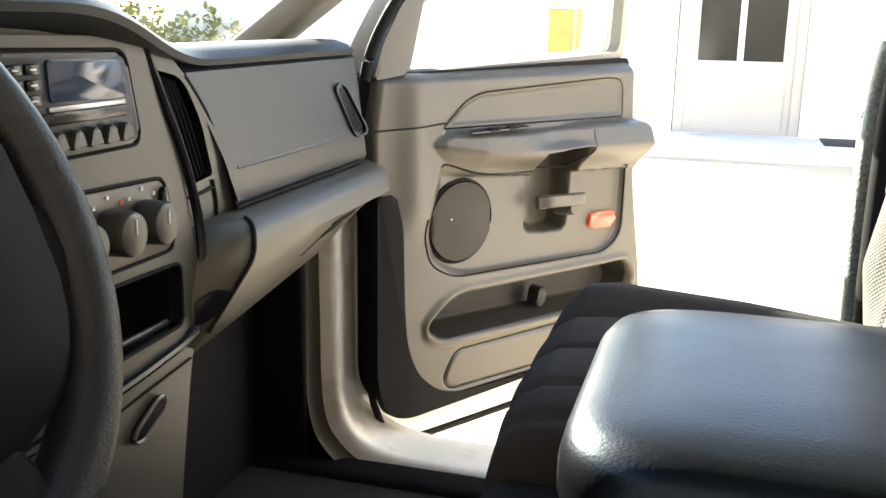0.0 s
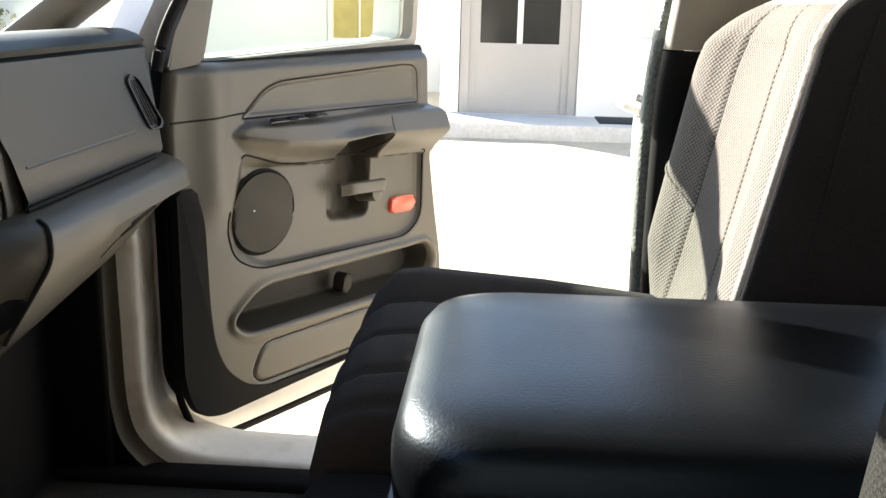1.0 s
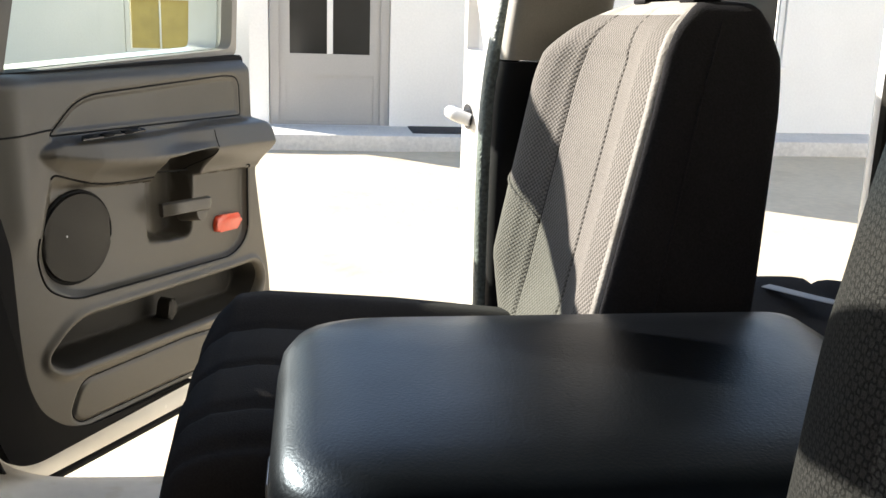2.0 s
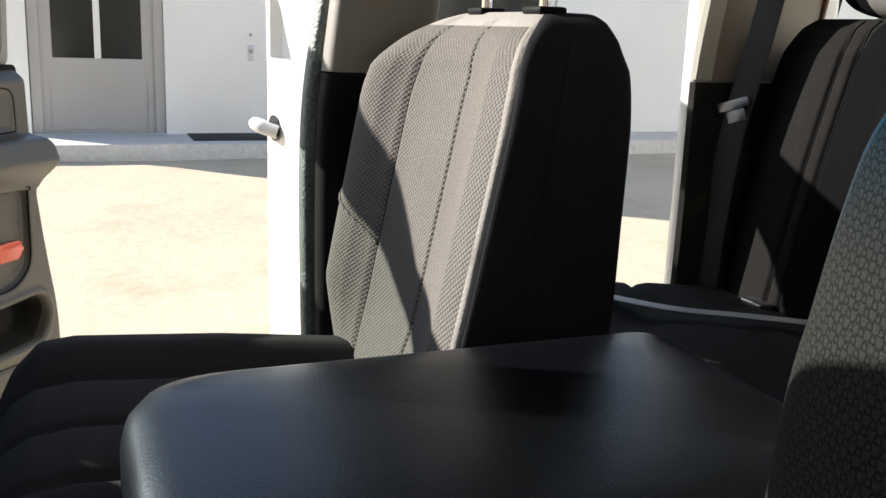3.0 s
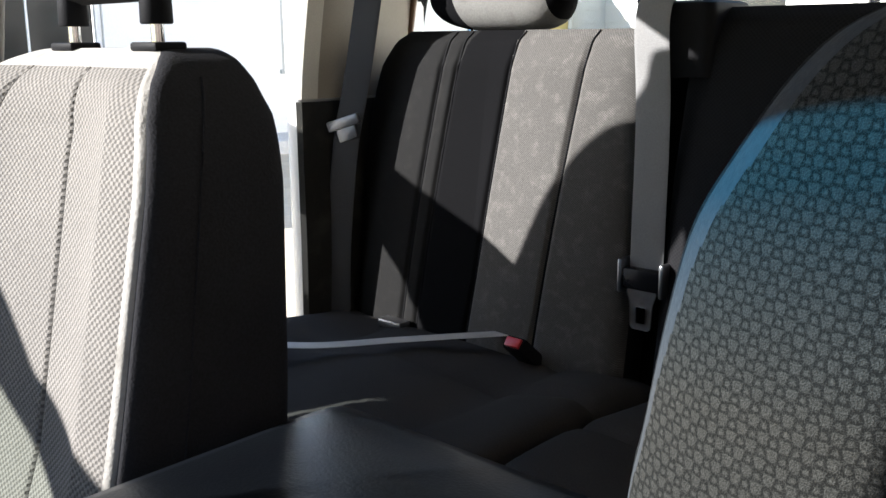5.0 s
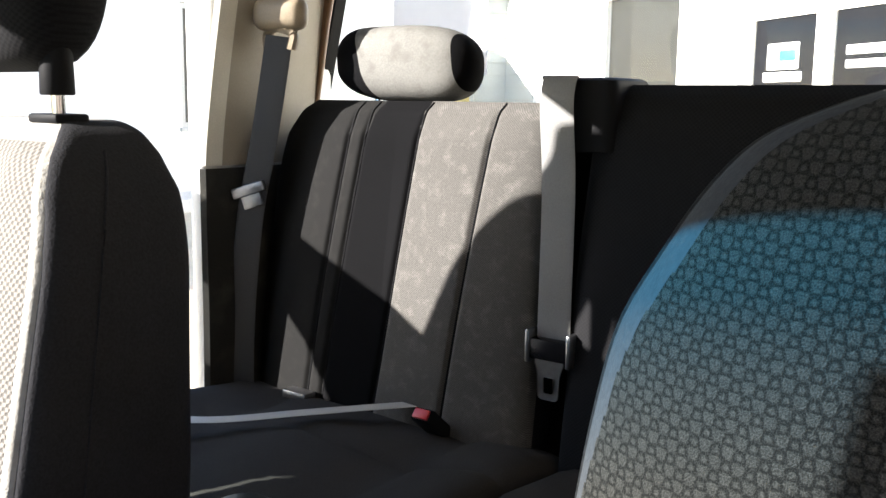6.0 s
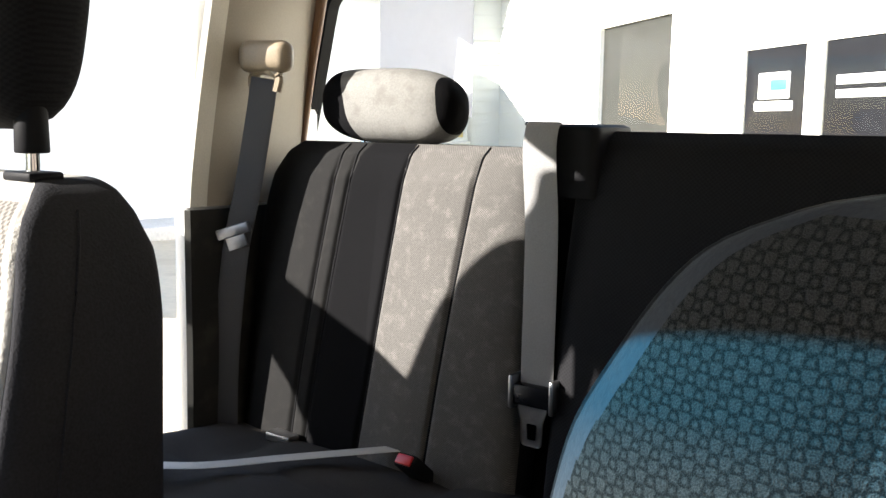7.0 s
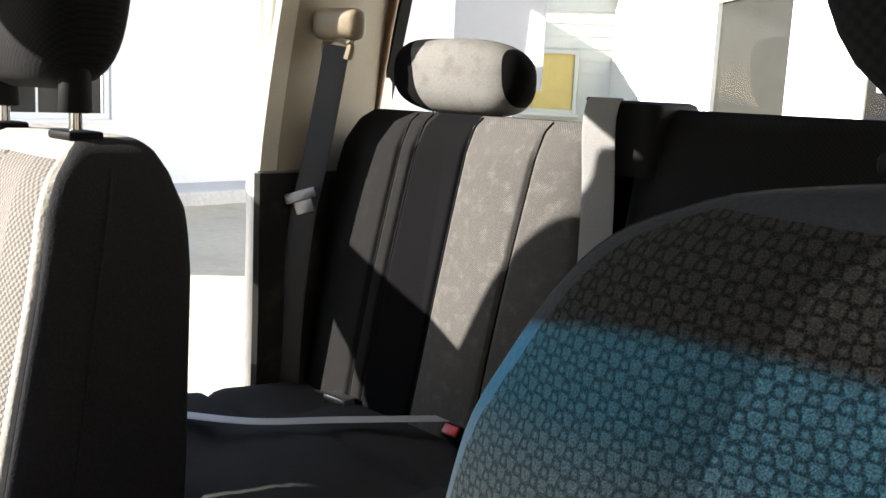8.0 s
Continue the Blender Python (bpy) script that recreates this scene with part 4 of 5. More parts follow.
part("pull_strap", rbox(-0.34, -0.30, -1.06, -1.05, 1.53, 1.56, 0.004), "dark", rl)


def rear_headrest(parent, x):
    loops = []
    for i in range(181):
        t = i / 180
        k = max(0.0, 1 - abs(2 * t - 1) ** 3.6) ** 0.5
        loops.append([(x + (t - 0.5) * 0.318 + 0.036 * math.sin(b) * math.sin(math.pi * t), -1.085 + sup(b, 2.4)[0] * 0.06 * max(k, 0.02), 1.578 + sup(b, 2.8)[1] * 0.068 * max(k, 0.02)) for b in (2 * math.pi * j / 48 for j in range(48))])
    # The slanted shadow over the outboard end is painted black.
    part("headrest", loft(loops, slots=lambda i, j: 0 if 17 <= i < 128 else 1), ["head_cloth", "deep_black"], parent, "worn headrest, pale front, black ends, the outer one a painted shadow")
    for dx in (-0.07, 0.07):
        part("post", tube([(x + dx, -1.08, 1.47), (x + dx, -1.085, 1.53)], 0.006, 8), "chrome", parent, "chrome post")


rear_headrest(rb, 0.610)
pod = thing("belt_guide", Matrix.Identity(4), "black plastic centre belt guide on top of the rear seat", "belt guide")
part("housing", loft([[(x, y, z) for x, y in rpoly([(0.150 + e, -1.13 + e), (0.278 - e, -1.13 + e), (0.278 - e, -0.995 - e), (0.150 + e, -0.995 - e)], 0.02)] for z, e in ((1.44, 0), (1.535, 0), (1.546, 0.004), (1.55, 0.012))]), "dark", pod)
part("slot", rbox(0.215, 0.272, -1.01, -0.99, 1.546, 1.553, 0.003), "gloss", pod)
# rear cushion
rc = thing("rear_seat_cushion", Matrix.Identity(4), "black cloth rear seat cushion", "rear seat", "rear bench cushions")
for x0, x1, nm in ((0.20, 0.90, "cushion"), (-0.88, 0.19, "cushion")):
    loops = []
    for i in range(27):
        t = i / 26
        y = -0.99 + 0.52 * t
        top = lerp([(0, 0.955), (0.15, 0.975), (0.5, 0.985), (0.8, 0.99), (0.93, 0.965), (1, 0.90)], t)
        loop = []
        for j in range(72):
            px, pz = sup(2 * math.pi * j / 72, 6)
            z = (top + 0.76) / 2 + pz * (top - 0.76) / 2
            if pz > 0:
                z -= 0.014 * math.exp(-((px - 0.25 + 0.5 * (t - 0.3)) / 0.035) ** 2) + 0.010 * math.exp(-((px + 0.55) / 0.03) ** 2) + 0.016 * math.exp(-((t - 0.42 - 0.08 * px) / 0.03) ** 2)
                z += 0.024 * abs(px) ** 4 + 0.012 * math.sin(6 * px + 3 * t) * math.sin(math.pi * t)
                z -= 0.012 * math.exp(-((px - 0.62 + 0.25 * t) / 0.03) ** 2)
            loop.append(((x0 + x1) / 2 + px * (x1 - x0) / 2, y, z))
        loops.append(loop)
    part(nm, loft(loops), "cushion_cloth", rc)

# belts


def belt(name, pts, w, up, label):
    b = thing(name, Matrix.Identity(4), label, "seat belt", "seat belts")
    part("webbing", tube(smooth_path(pts, 6), 0, flat=(w / 2, 0.0012, up)), {"lap_belt": "pale_belt", "outer_seat_belt": "dark_belt"}.get(name, "belt"), b)
    return b


cb = belt("center_seat_belt", [(0.235, -0.99, 1.552), (0.235, -0.98, 1.54), (0.234, -0.974, 1.50), (0.230, -0.98, 1.38), (0.226, -0.972, 1.15)], 0.058, (0, 1, 0), "grey webbing centre belt hanging over the rear seat")
part("buckle_body", rbox(0.190, 0.262, -0.982, -0.955, 1.118, 1.152, 0.006), "gloss", cb)
part("latch_cheek", rbox(0.186, 0.194, -0.985, -0.952, 1.112, 1.165, 0.003), "steel", cb)
part("latch_cheek", rbox(0.258, 0.266, -0.985, -0.952, 1.112, 1.165, 0.003), "steel", cb)
tg = plate(rpoly([(0.198, 1.120), (0.254, 1.120), (0.246, 1.098), (0.244, 1.056), (0.208, 1.056), (0.206, 1.098)], 0.008), [(rpoly([(0.217, 1.092), (0.235, 1.092), (0.234, 1.066), (0.218, 1.066)], 0.003), None, 0)], 0.003)
part("tongue", moved(tg, Matrix.Translation((0, -0.962, 0))), "steel", cb, "bare steel tongue")
ob2 = belt("outer_seat_belt", [(0.806, -0.955, 1.625), (0.812, -0.945, 1.55), (0.828, -0.93, 1.42), (0.85, -0.918, 1.30), (0.868, -0.91, 1.12), (0.872, -0.905, 0.97)], 0.052, (-0.45, 0.9, 0), "grey webbing outer belt hanging from a tan guide, darkened as in shade")
part("d_ring", tube(smooth_path([(0.835, -0.955, 1.600), (0.838, -0.957, 1.628), (0.806, -0.95, 1.640), (0.772, -0.957, 1.628), (0.775, -0.955, 1.600)]), 0.009, 8), "beige_dark", ob2)
part("guide_cover", moved(rbox(-0.052, 0.052, -0.02, 0.024, -0.028, 0.030, 0.020, 4), Matrix.Translation((0.800, -0.955, 1.662)) @ pose(0, 0, 0, 0, 0, 18)), "beige_dark", ob2, "tan plastic guide cover")
part("tongue", moved(join(rbox(-0.034, 0.034, -0.008, 0.008, -0.010, 0.010, 0.004), rbox(-0.02, 0.02, -0.003, 0.003, -0.034, -0.008, 0.002)), Matrix.Translation((0.85, -0.915, 1.345)) @ pose(0, 0, 0, 0, 18, 24)), "steel", ob2, "steel tongue with black grip")
bk = thing("seat_belt_buckle", pose(0.412, -0.905, 0.995, -50, 0, 0), "black belt buckle with a red button lying on the rear cushion", "belt buckle")
part("body", rbox(-0.02, 0.02, -0.012, 0.012, -0.05, 0.03, 0.005), "dark", bk)
part("button", rbox(-0.015, 0.015, -0.008, 0.009, 0.028, 0.034, 0.002), "red_button", bk, "red release button")
# Pale strip painted for the sun glint along the cushion.
belt("lap_belt", [(0.80, -0.60, 1.000), (0.675, -0.68, 1.002), (0.59, -0.785, 1.004), (0.53, -0.865, 1.004), (0.475, -0.945, 1.002)], 0.03, (0, 0, 1), "webbing lap belt lying along the rear cushion, pale for a sun glint")
# paper on the rear glass
tagged(mesh_ob("paper_sheet", rbox(0.50, 0.72, -1.178, -1.176, 1.56, 1.82, 0), "paper"), "white printed sheet taped to the rear glass", "paper")
# ---------------------------------------------------------------- passenger door, standing open
DM = Matrix.Translation((0.80, 0.809, 0)) @ pose(0, 0, 0, 0, 0, math.degrees(math.atan2(-0.457, 0.889)))
pd = thing("door_4", DM, "open white truck door with a taupe plastic inner panel", "truck door", kind="structure")
# shell
wo = rpoly([(0.135, 1.345), (0.87, 1.375), (0.885, 1.585), (0.80, 1.625), (0.56, 1.605), (0.33, 1.528), (0.17, 1.475)], 0.03)
so = rpoly([(0.0, 0.57), (0.06, 0.535), (0.95, 0.50), (1.0, 0.60), (1.02, 0.85), (0.98, 1.10), (0.955, 1.38), (0.965, 1.66), (0.88, 1.785), (0.64, 1.78), (0.573, 1.735), (0.42, 1.608), (0.36, 1.598), (0.24, 1.572), (0.10, 1.49), (0.02, 1.37)], [0.04] * 7 + [0.04, 0.04, 0.03, 0.01, 0.01, 0.02, 0.03, 0.04, 0.04])
shell_hole = rpoly([(0.135, 1.345), (0.88, 1.375), (0.895, 1.60), (0.81, 1.65), (0.60, 1.645), (0.47, 1.585), (0.33, 1.54), (0.17, 1.48)], 0.02)
part("shell", moved(plate(so, [(shell_hole, None, 0)], 0.08), Matrix.Translation((0, 0.06, 0))), "white", pd, "white painted door shell")
part("window_frame", moved(plate(rpoly([(0.05, 1.33), (0.89, 1.36), (0.908, 1.60), (0.84, 1.73), (0.63, 1.725), (0.555, 1.67), (0.43, 1.585), (0.24, 1.55), (0.11, 1.47)], 0.02), [(wo, None, 0)], 0.03), Matrix.Translation((0, 0.012, 0))), "pillar_trim", pd, "grey window frame")
part("window_glass", moved(plate(rpoly([(0.12, 1.33), (0.89, 1.36), (0.905, 1.58), (0.80, 1.62), (0.55, 1.595), (0.32, 1.525), (0.15, 1.48)], 0.03), (), 0.004), Matrix.Translation((0, 0.045, 0))), "green_glass", pd, "greenish raised window glass")
part("seal", tube(smooth_path([(0.05, 0.026, 1.34), (0.05, 0.026, 1.1), (0.055, 0.026, 0.75), (0.075, 0.026, 0.65), (0.12, 0.026, 0.58), (0.2, 0.026, 0.56), (0.95, 0.026, 0.52)], 8), 0.008, 10), "rubber", pd, "black rubber seal")
part("sail_panel", prism(rpoly([(0.022, 1.335), (0.112, 1.345), (0.155, 1.50), (0.14, 1.515), (0.09, 1.47), (0.045, 1.40)], 0.008), -0.022, 0.02, 0.008, 3), "trim", pd, "triangular taupe sail panel")
part("sail_seal", tube(smooth_path([(0.008, -0.012, 1.335), (0.022, -0.014, 1.385), (0.058, -0.014, 1.445), (0.115, -0.012, 1.508), (0.16, -0.008, 1.545)], 6), 0.011, 10), "rubber", pd, "black rubber seal beside the sail panel")
# inner panel: one moulded skin with its recesses, armrest and pull cup
outer = rpoly([(0.05, 0.72), (0.10, 0.655), (0.95, 0.615), (0.985, 0.66), (0.978, 0.80), (0.94, 0.95), (0.915, 1.08), (0.925, 1.10), (0.93, 1.195), (0.90, 1.215), (0.893, 1.362), (0.03, 1.345), (0.012, 1.25), (0.012, 1.12), (0.05, 1.08)], [0.05, 0.06, 0.03, 0.04, 0.05, 0.1, 0.01, 0.01, 0.015, 0.01, 0.02, 0.02, 0.03, 0.02, 0.02], 6)
speak = rpoly([(0.150, 1.03), (0.170, 0.96), (0.24, 0.922), (0.80, 0.885), (0.87, 0.92), (0.872, 1.10), (0.50, 1.122), (0.32, 1.130), (0.20, 1.168)], [0.03, 0.03, 0.06, 0.05, 0.05, 0.01, 0.02, 0.05, 0.02], 6)
pocket = rpoly([(0.155, 0.828), (0.20, 0.792), (0.90, 0.742), (0.935, 0.80), (0.90, 0.852), (0.75, 0.858), (0.24, 0.886)], [0.03, 0.03, 0.05, 0.04, 0.05, 0.05, 0.05], 6)
inset = rpoly([(0.205, 1.235), (0.845, 1.222), (0.84, 1.312), (0.78, 1.318), (0.32, 1.302), (0.27, 1.287)], [0.01, 0.01, 0.03, 0.02, 0.05, 0.03], 6)
lower_inset = rpoly([(0.215, 0.70), (0.24, 0.672), (0.60, 0.648), (0.90, 0.632), (0.915, 0.70), (0.60, 0.738), (0.25, 0.757)], [0.03, 0.03, 0.0, 0.03, 0.03, 0.0, 0.03], 6)
cup = rpoly([(0.486, 0.972), (0.652, 0.962), (0.664, 1.168), (0.486, 1.168)], [0.03, 0.03, 0.01, 0.01], 6)


def inside(poly, px, pz):
    """How far points lie inside a polygon (negative outside), and the nearest points on its edge."""
    q = np.array(poly)
    ex, ez = q[:, 0], q[:, 1]
    fx, fz = np.roll(ex, -1), np.roll(ez, -1)
    best, bx, bz = np.full(px.shape, 9.0), px.copy(), pz.copy()
    odd = np.zeros(px.shape, bool)
    for x0, z0, x1, z1 in zip(ex, ez, fx, fz):
        dx, dz = x1 - x0, z1 - z0
        k = np.clip(((px - x0) * dx + (pz - z0) * dz) / max(dx * dx + dz * dz, 1e-12), 0, 1)
        cx, cz = x0 + k * dx, z0 + k * dz
        d = np.hypot(px - cx, pz - cz)
        near = d < best
        best, bx, bz = np.where(near, d, best), np.where(near, cx, bx), np.where(near, cz, bz)
        odd ^= ((z0 > pz) != (z1 > pz)) & (px < dx * (pz - z0) / (dz if abs(dz) > 1e-12 else 1e-12) + x0)
    return np.where(odd, best, -best), bx, bz


def ramp(v):
    v = np.clip(v, 0, 1)
    return v * v * (3 - 2 * v)


def panel_relief(px, pz):
    """How far the moulding stands out at x, z."""
    d_sp, d_po, d_in, d_gr, d_cu = (inside(p, px, pz)[0] for p in (speak, pocket, inset, lower_inset, cup))
    h = 0.010 * np.exp(-((px - 0.125) / 0.045) ** 2) * ramp((pz - 1.0) / 0.1)
    h = h - 0.030 * ramp((pz - 1.315) / 0.045) ** 2
    h = h - 0.010 * ramp(d_in / 0.012) - 0.005 * np.exp(-(d_in / 0.004) ** 2)
    h = h - 0.017 * ramp((d_sp + 0.004) / (0.014 + 0.030 * ramp((0.34 - px) / 0.2)))
    h = h - 0.082 * ramp(d_po / 0.020) + 0.007 * np.exp(-((d_po + 0.008) / 0.008) ** 2)
    h = h - 0.006 * np.exp(-(d_gr / 0.004) ** 2)
    # armrest: a rounded shelf with a crease along it, tapering into the panel at its front end
    top = np.interp(px, [0.16, 0.22, 0.48, 0.70, 0.93], [1.210, 1.222, 1.212, 1.214, 1.206])
    low = np.interp(px, [0.16, 0.22, 0.30, 0.40, 0.50, 0.93], [1.200, 1.166, 1.140, 1.124, 1.116, 1.092])
    mid = top * 0.56 + low * 0.44
    out = np.interp(px, [0.16, 0.20, 0.30, 0.42, 0.93], [0.0, 0.018, 0.040, 0.050, 0.054])
    rise = ramp((top + 0.008 - pz) / 0.012) * (0.66 + 0.34 * np.clip((top - pz) / np.maximum(top - mid, 1e-4), 0, 1))
    fall = 1 - 0.92 * ramp((mid + 0.004 - pz) / np.maximum(mid - low + 0.006, 1e-4))
    arm = np.where(pz > mid, rise, fall) * ramp((pz - low + 0.004) / 0.006)
    h = np.maximum(h, np.where(arm > 0, arm * out, -9))
    # hollow on top of the armrest between its two ends
    h = h - 0.018 * np.exp(-((px - 0.56) / 0.075) ** 2) * ramp((pz - mid) / 0.02) * ramp((top + 0.01 - pz) / 0.01)
    # pull cup under the bridge
    cut = ramp(d_cu / (0.010 + 0.022 * ramp((0.58 - px) / 0.08)))
    return h * (1 - cut) - 0.050 * cut - 0.025 * cut * ramp((px - 0.53) / 0.10)


def moulded(poly, step=0.0035, roll=0.022, lift=0.0):
    q = np.array(poly)
    gx, gz = np.arange(q[:, 0].min() - step, q[:, 0].max() + 2 * step, step), np.arange(q[:, 1].min() - step, q[:, 1].max() + 2 * step, step)
    px, pz = (v.ravel() for v in np.meshgrid(gx, gz))
    d, bx, bz = inside(poly, px, pz)
    px, pz = np.where(d < 0, bx, px), np.where(d < 0, bz, pz)
    py = -0.028 - lift - panel_relief(px, pz) + roll * (1 - np.sqrt(np.clip(1 - (1 - np.clip(d / 0.016, 0, 1)) ** 2, 0, 1)))
    nx = len(gx)
    bm = bmesh.new()
    vs = [bm.verts.new(p) for p in zip(px.tolist(), py.tolist(), pz.tolist())]
    for r in range(len(gz) - 1):
        for c in range(nx - 1):
            i = r * nx + c
            k = (i, i + 1, i + nx + 1, i + nx)
            if max(d[j] for j in k) > 1e-4:
                bm.faces.new([vs[j] for j in k])
    bmesh.ops.delete(bm, geom=[v for v in bm.verts if not v.link_faces], context="VERTS")
    bmesh.ops.remove_doubles(bm, verts=[v for v in bm.verts if v.is_boundary], dist=0.0004)
    return bm


def on_panel(pts, lift=0.0):
    px, pz = np.array([p[0] for p in pts]), np.array([p[1] for p in pts])
    return [(x, -0.028 - h - lift, z) for x, h, z in zip(px.tolist(), panel_relief(px, pz).tolist(), pz.tolist())]


# Darker skin over the pocket's inside; the recess's shade is in its colour.
part("pocket_shade_skin", moulded([(x * 0.985 + 0.008, (z - 0.815) * 0.93 + 0.815) for x, z in pocket], 0.004, 0, 0.0012), "pocket", pd, "inner skin of the door pocket, darkened as its shade", 180)
part("inner_panel", moulded(outer), "trim", pd, "taupe moulded inner panel", 180)
part("panel_backing", moved(plate(outer, [(pocket, None, 0), (cup, None, 0), (rpoly(rect(0.14, 0.45, 0.93, 1.12), 0.02), None, 0)], 0.062), Matrix.Translation((0, -0.004, 0))), "dark", pd)
for poly in (inset, lower_inset):
    part("groove", tube(on_panel(poly), 0.0022, 6, closed=True), "rubber", pd)
part("groove", tube(on_panel(speak[:-2]), 0.0022, 6), "rubber", pd)
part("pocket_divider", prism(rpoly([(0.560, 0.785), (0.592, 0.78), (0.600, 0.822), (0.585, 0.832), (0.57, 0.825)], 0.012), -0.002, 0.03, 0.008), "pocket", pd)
part("seam", tube(on_panel([(0.02 + 0.2 * k / 12, 1.243 + 0.004 * (k / 12) ** 2) for k in range(13)]), 0.002, 6), "rubber", pd)
part("seam", tube(on_panel([(0.672 - 0.018 * k / 14, 1.205 - 0.10 * k / 14) for k in range(15)]), 0.0012, 6), "rubber", pd)
part("panel_border", prism(rpoly([(0.022, 1.12), (0.070, 1.12), (0.090, 1.05), (0.096, 0.88), (0.105, 0.80), (0.135, 0.735), (0.195, 0.684), (0.26, 0.662), (0.60, 0.637), (0.60, 0.630), (0.11, 0.645), (0.055, 0.665), (0.022, 0.74)], [0.01, 0.01, 0.02, 0.04, 0.04, 0.03, 0.03, 0.02, 0.002, 0.002, 0.03, 0.05, 0.05], 6), -0.033, -0.012, 0.008, 4), "dark", pd, "black front border of the inner panel")
part("switch_panel", moved(prism(rpoly([(0.25, 0.0), (0.44, 0.0), (0.44, 0.018), (0.27, 0.018)], 0.006), -0.003, 0, 0.001), Matrix.Translation((0, -0.058, 1.224)) @ pose(0, 0, 0, -75)), "gloss", pd, "black switch strip")
for k in (0.31, 0.37):
    part("switch", rbox(k, k + 0.03, -0.060, -0.046, 1.224, 1.231, 0.003), "dark", pd)
part("door_lever", join(tube(smooth_path([(0.500, -0.040, 1.050), (0.54, -0.058, 1.052), (0.63, -0.060, 1.046), (0.655, -0.050, 1.043)]), 0, flat=(0.015, 0.010, (0, 1, 0))), rod(0.628, -0.0, 1.022, (0, -1, 0.1), 0.022, 0.056)), "trim", pd, "grey pull lever")
# loudspeaker
sp = part("speaker_grille", prism(ring(0.272, 1.036, 0.094, 0.083, 40), -0.020, 0.01, 0.008, 3), "speaker", pd, "round dark loudspeaker grille")
part("speaker_ring", tube([(x, -0.012, z) for x, z in ring(0.272, 1.036, 0.098, 0.087, 40)], 0.004, 8, closed=True), "rubber", sp)
part("speaker_stud", rod(0.240, -0.019, 1.045, (0, -1, 0), 0.0022, 0.002, 10, 0), "steel", sp)
part("reflector", prism(rpoly([(0.735, 0.952), (0.845, 0.945), (0.85, 0.985), (0.74, 0.992)], 0.018, 6), -0.022, 0.02, 0.008, 3), "red", pd, "orange-red safety reflector")
# door mirror outside
part("mirror", moved(loft([[(0.20 + sup(b, 3)[0] * 0.10 * k, 0.22 + t * 0.11, 1.46 + sup(b, 3)[1] * 0.09 * k) for b in (2 * math.pi * j / 28 for j in range(28))] for t, k in ((0, 1.0), (0.3, 1.02), (0.7, 0.85), (0.95, 0.5), (1, 0.2))]), Matrix.Identity(4)), "white", pd, "white outside mirror")

# ---------------------------------------------------------------- dash
da = thing("dashboard", Matrix.Identity(4), "slate and taupe truck dashboard", "dashboard")


def dash_rows(x):
    """The dash's top at x, from the windshield to the lip and back under it; left of the vents it swells into a brow."""
    e = max(0.0, (x - 0.70) / 0.075)
    k = e * e
    q = min(1.0, max(0.0, (0.25 - x) / 0.40))
    b = q * q * (3 - 2 * q)
    f = -0.085 * b
    u = 0.062 * b
    return [(x, 1.18, 1.355), (x, 1.08, 1.372 + u * 0.15), (x, 0.98, 1.388 + u * 0.5), (x, 0.90 + f * 0.5, 1.404 - 0.01 * k + u * 0.85), (x, 0.845 + 0.03 * k + f, 1.412 - 0.015 * k + u), (x, 0.812 + 0.04 * k + f, 1.411 - 0.018 * k + u), (x, 0.790 + 0.05 * k + f, 1.404 - 0.02 * k + u), (x, 0.778 + 0.06 * k + f, 1.394 - 0.02 * k + u), (x, 0.782 + 0.06 * k + f, 1.386 - 0.02 * k + u), (x, 0.80 + 0.06 * k + f * 0.6, 1.388 - 0.02 * k + u * 0.8), (x, 0.83 + 0.05 * k, 1.392 - 0.02 * k + u * 0.55)]


def dash_face(u):
    row = []
    for y, z in ((0.800, 1.390), (0.792, 1.388), (0.782, 1.380), (0.777, 1.34), (0.769, 1.27), (0.761, 1.212), (0.765, 1.205)):
        a = lerp([(1.2, 0.262), (1.268, 0.240), (1.327, 0.208), (1.39, 0.163)], z)
        x = a + (0.775 - a) * u
        row.append((x, y + (max(0.0, x - 0.72) / 0.055) ** 2 * 0.055, z))
    return row


def dash_low(u):
    row = []
    for y, z, up, a in ((0.80, 1.199, 0, 0.262), (0.735, 1.198, 0, 0.226), (0.720, 1.192, 0, 0.216), (0.711, 1.178, 0, 0.204), (0.708, 1.155, 0, 0.192), (0.722, 1.12, 0.5, 0.176), (0.75, 1.065, 1, 0.150), (0.80, 1.01, 1, 0.165), (0.90, 0.97, 1, 0.25)):
        x = a + (0.775 - a) * u
        k = (max(0.0, x - 0.69) / 0.085) ** 2 * 0.06
        row.append((x, y + k, z + up * lerp([(0.14, 0.0), (0.6, 0.05), (0.775, 0.09)], x)))
    return row


xs = [-0.78 + 1.555 * i / 60 for i in range(61)]
part("top_pad", skin([dash_rows(x) for x in xs]), "dash_top", da, "dark slate padded dash top")
xf = [0.20 + 0.575 * i / 40 for i in range(41)]
uf = [i / 40 for i in range(41)]
part("upper_face", skin([dash_face(u) for u in uf]), "dash", da, "slate airbag panel")
gb = part("glove_box", skin([[(x - 0.050, max(0.777, y + 0.05), z) for x, y, z in dash_low(0)], [(x - 0.034, y + 0.028, z) for x, y, z in dash_low(0)], [(x - 0.015, y + 0.007, z) for x, y, z in dash_low(0)]] + [dash_low(u) for u in uf]), "trim", da, "taupe glove box door")
part("face_groove", tube([(x, 0.764 + (max(0, x - 0.69) / 0.085) ** 2 * 0.1, 1.202) for x in xf[4:]], 0.004, 6), "rubber", da)
part("trim_line", tube([(x, 0.768, 1.253) for x in (0.27, 0.45, 0.62)], 0.003, 6), "trim", da, "taupe trim line")
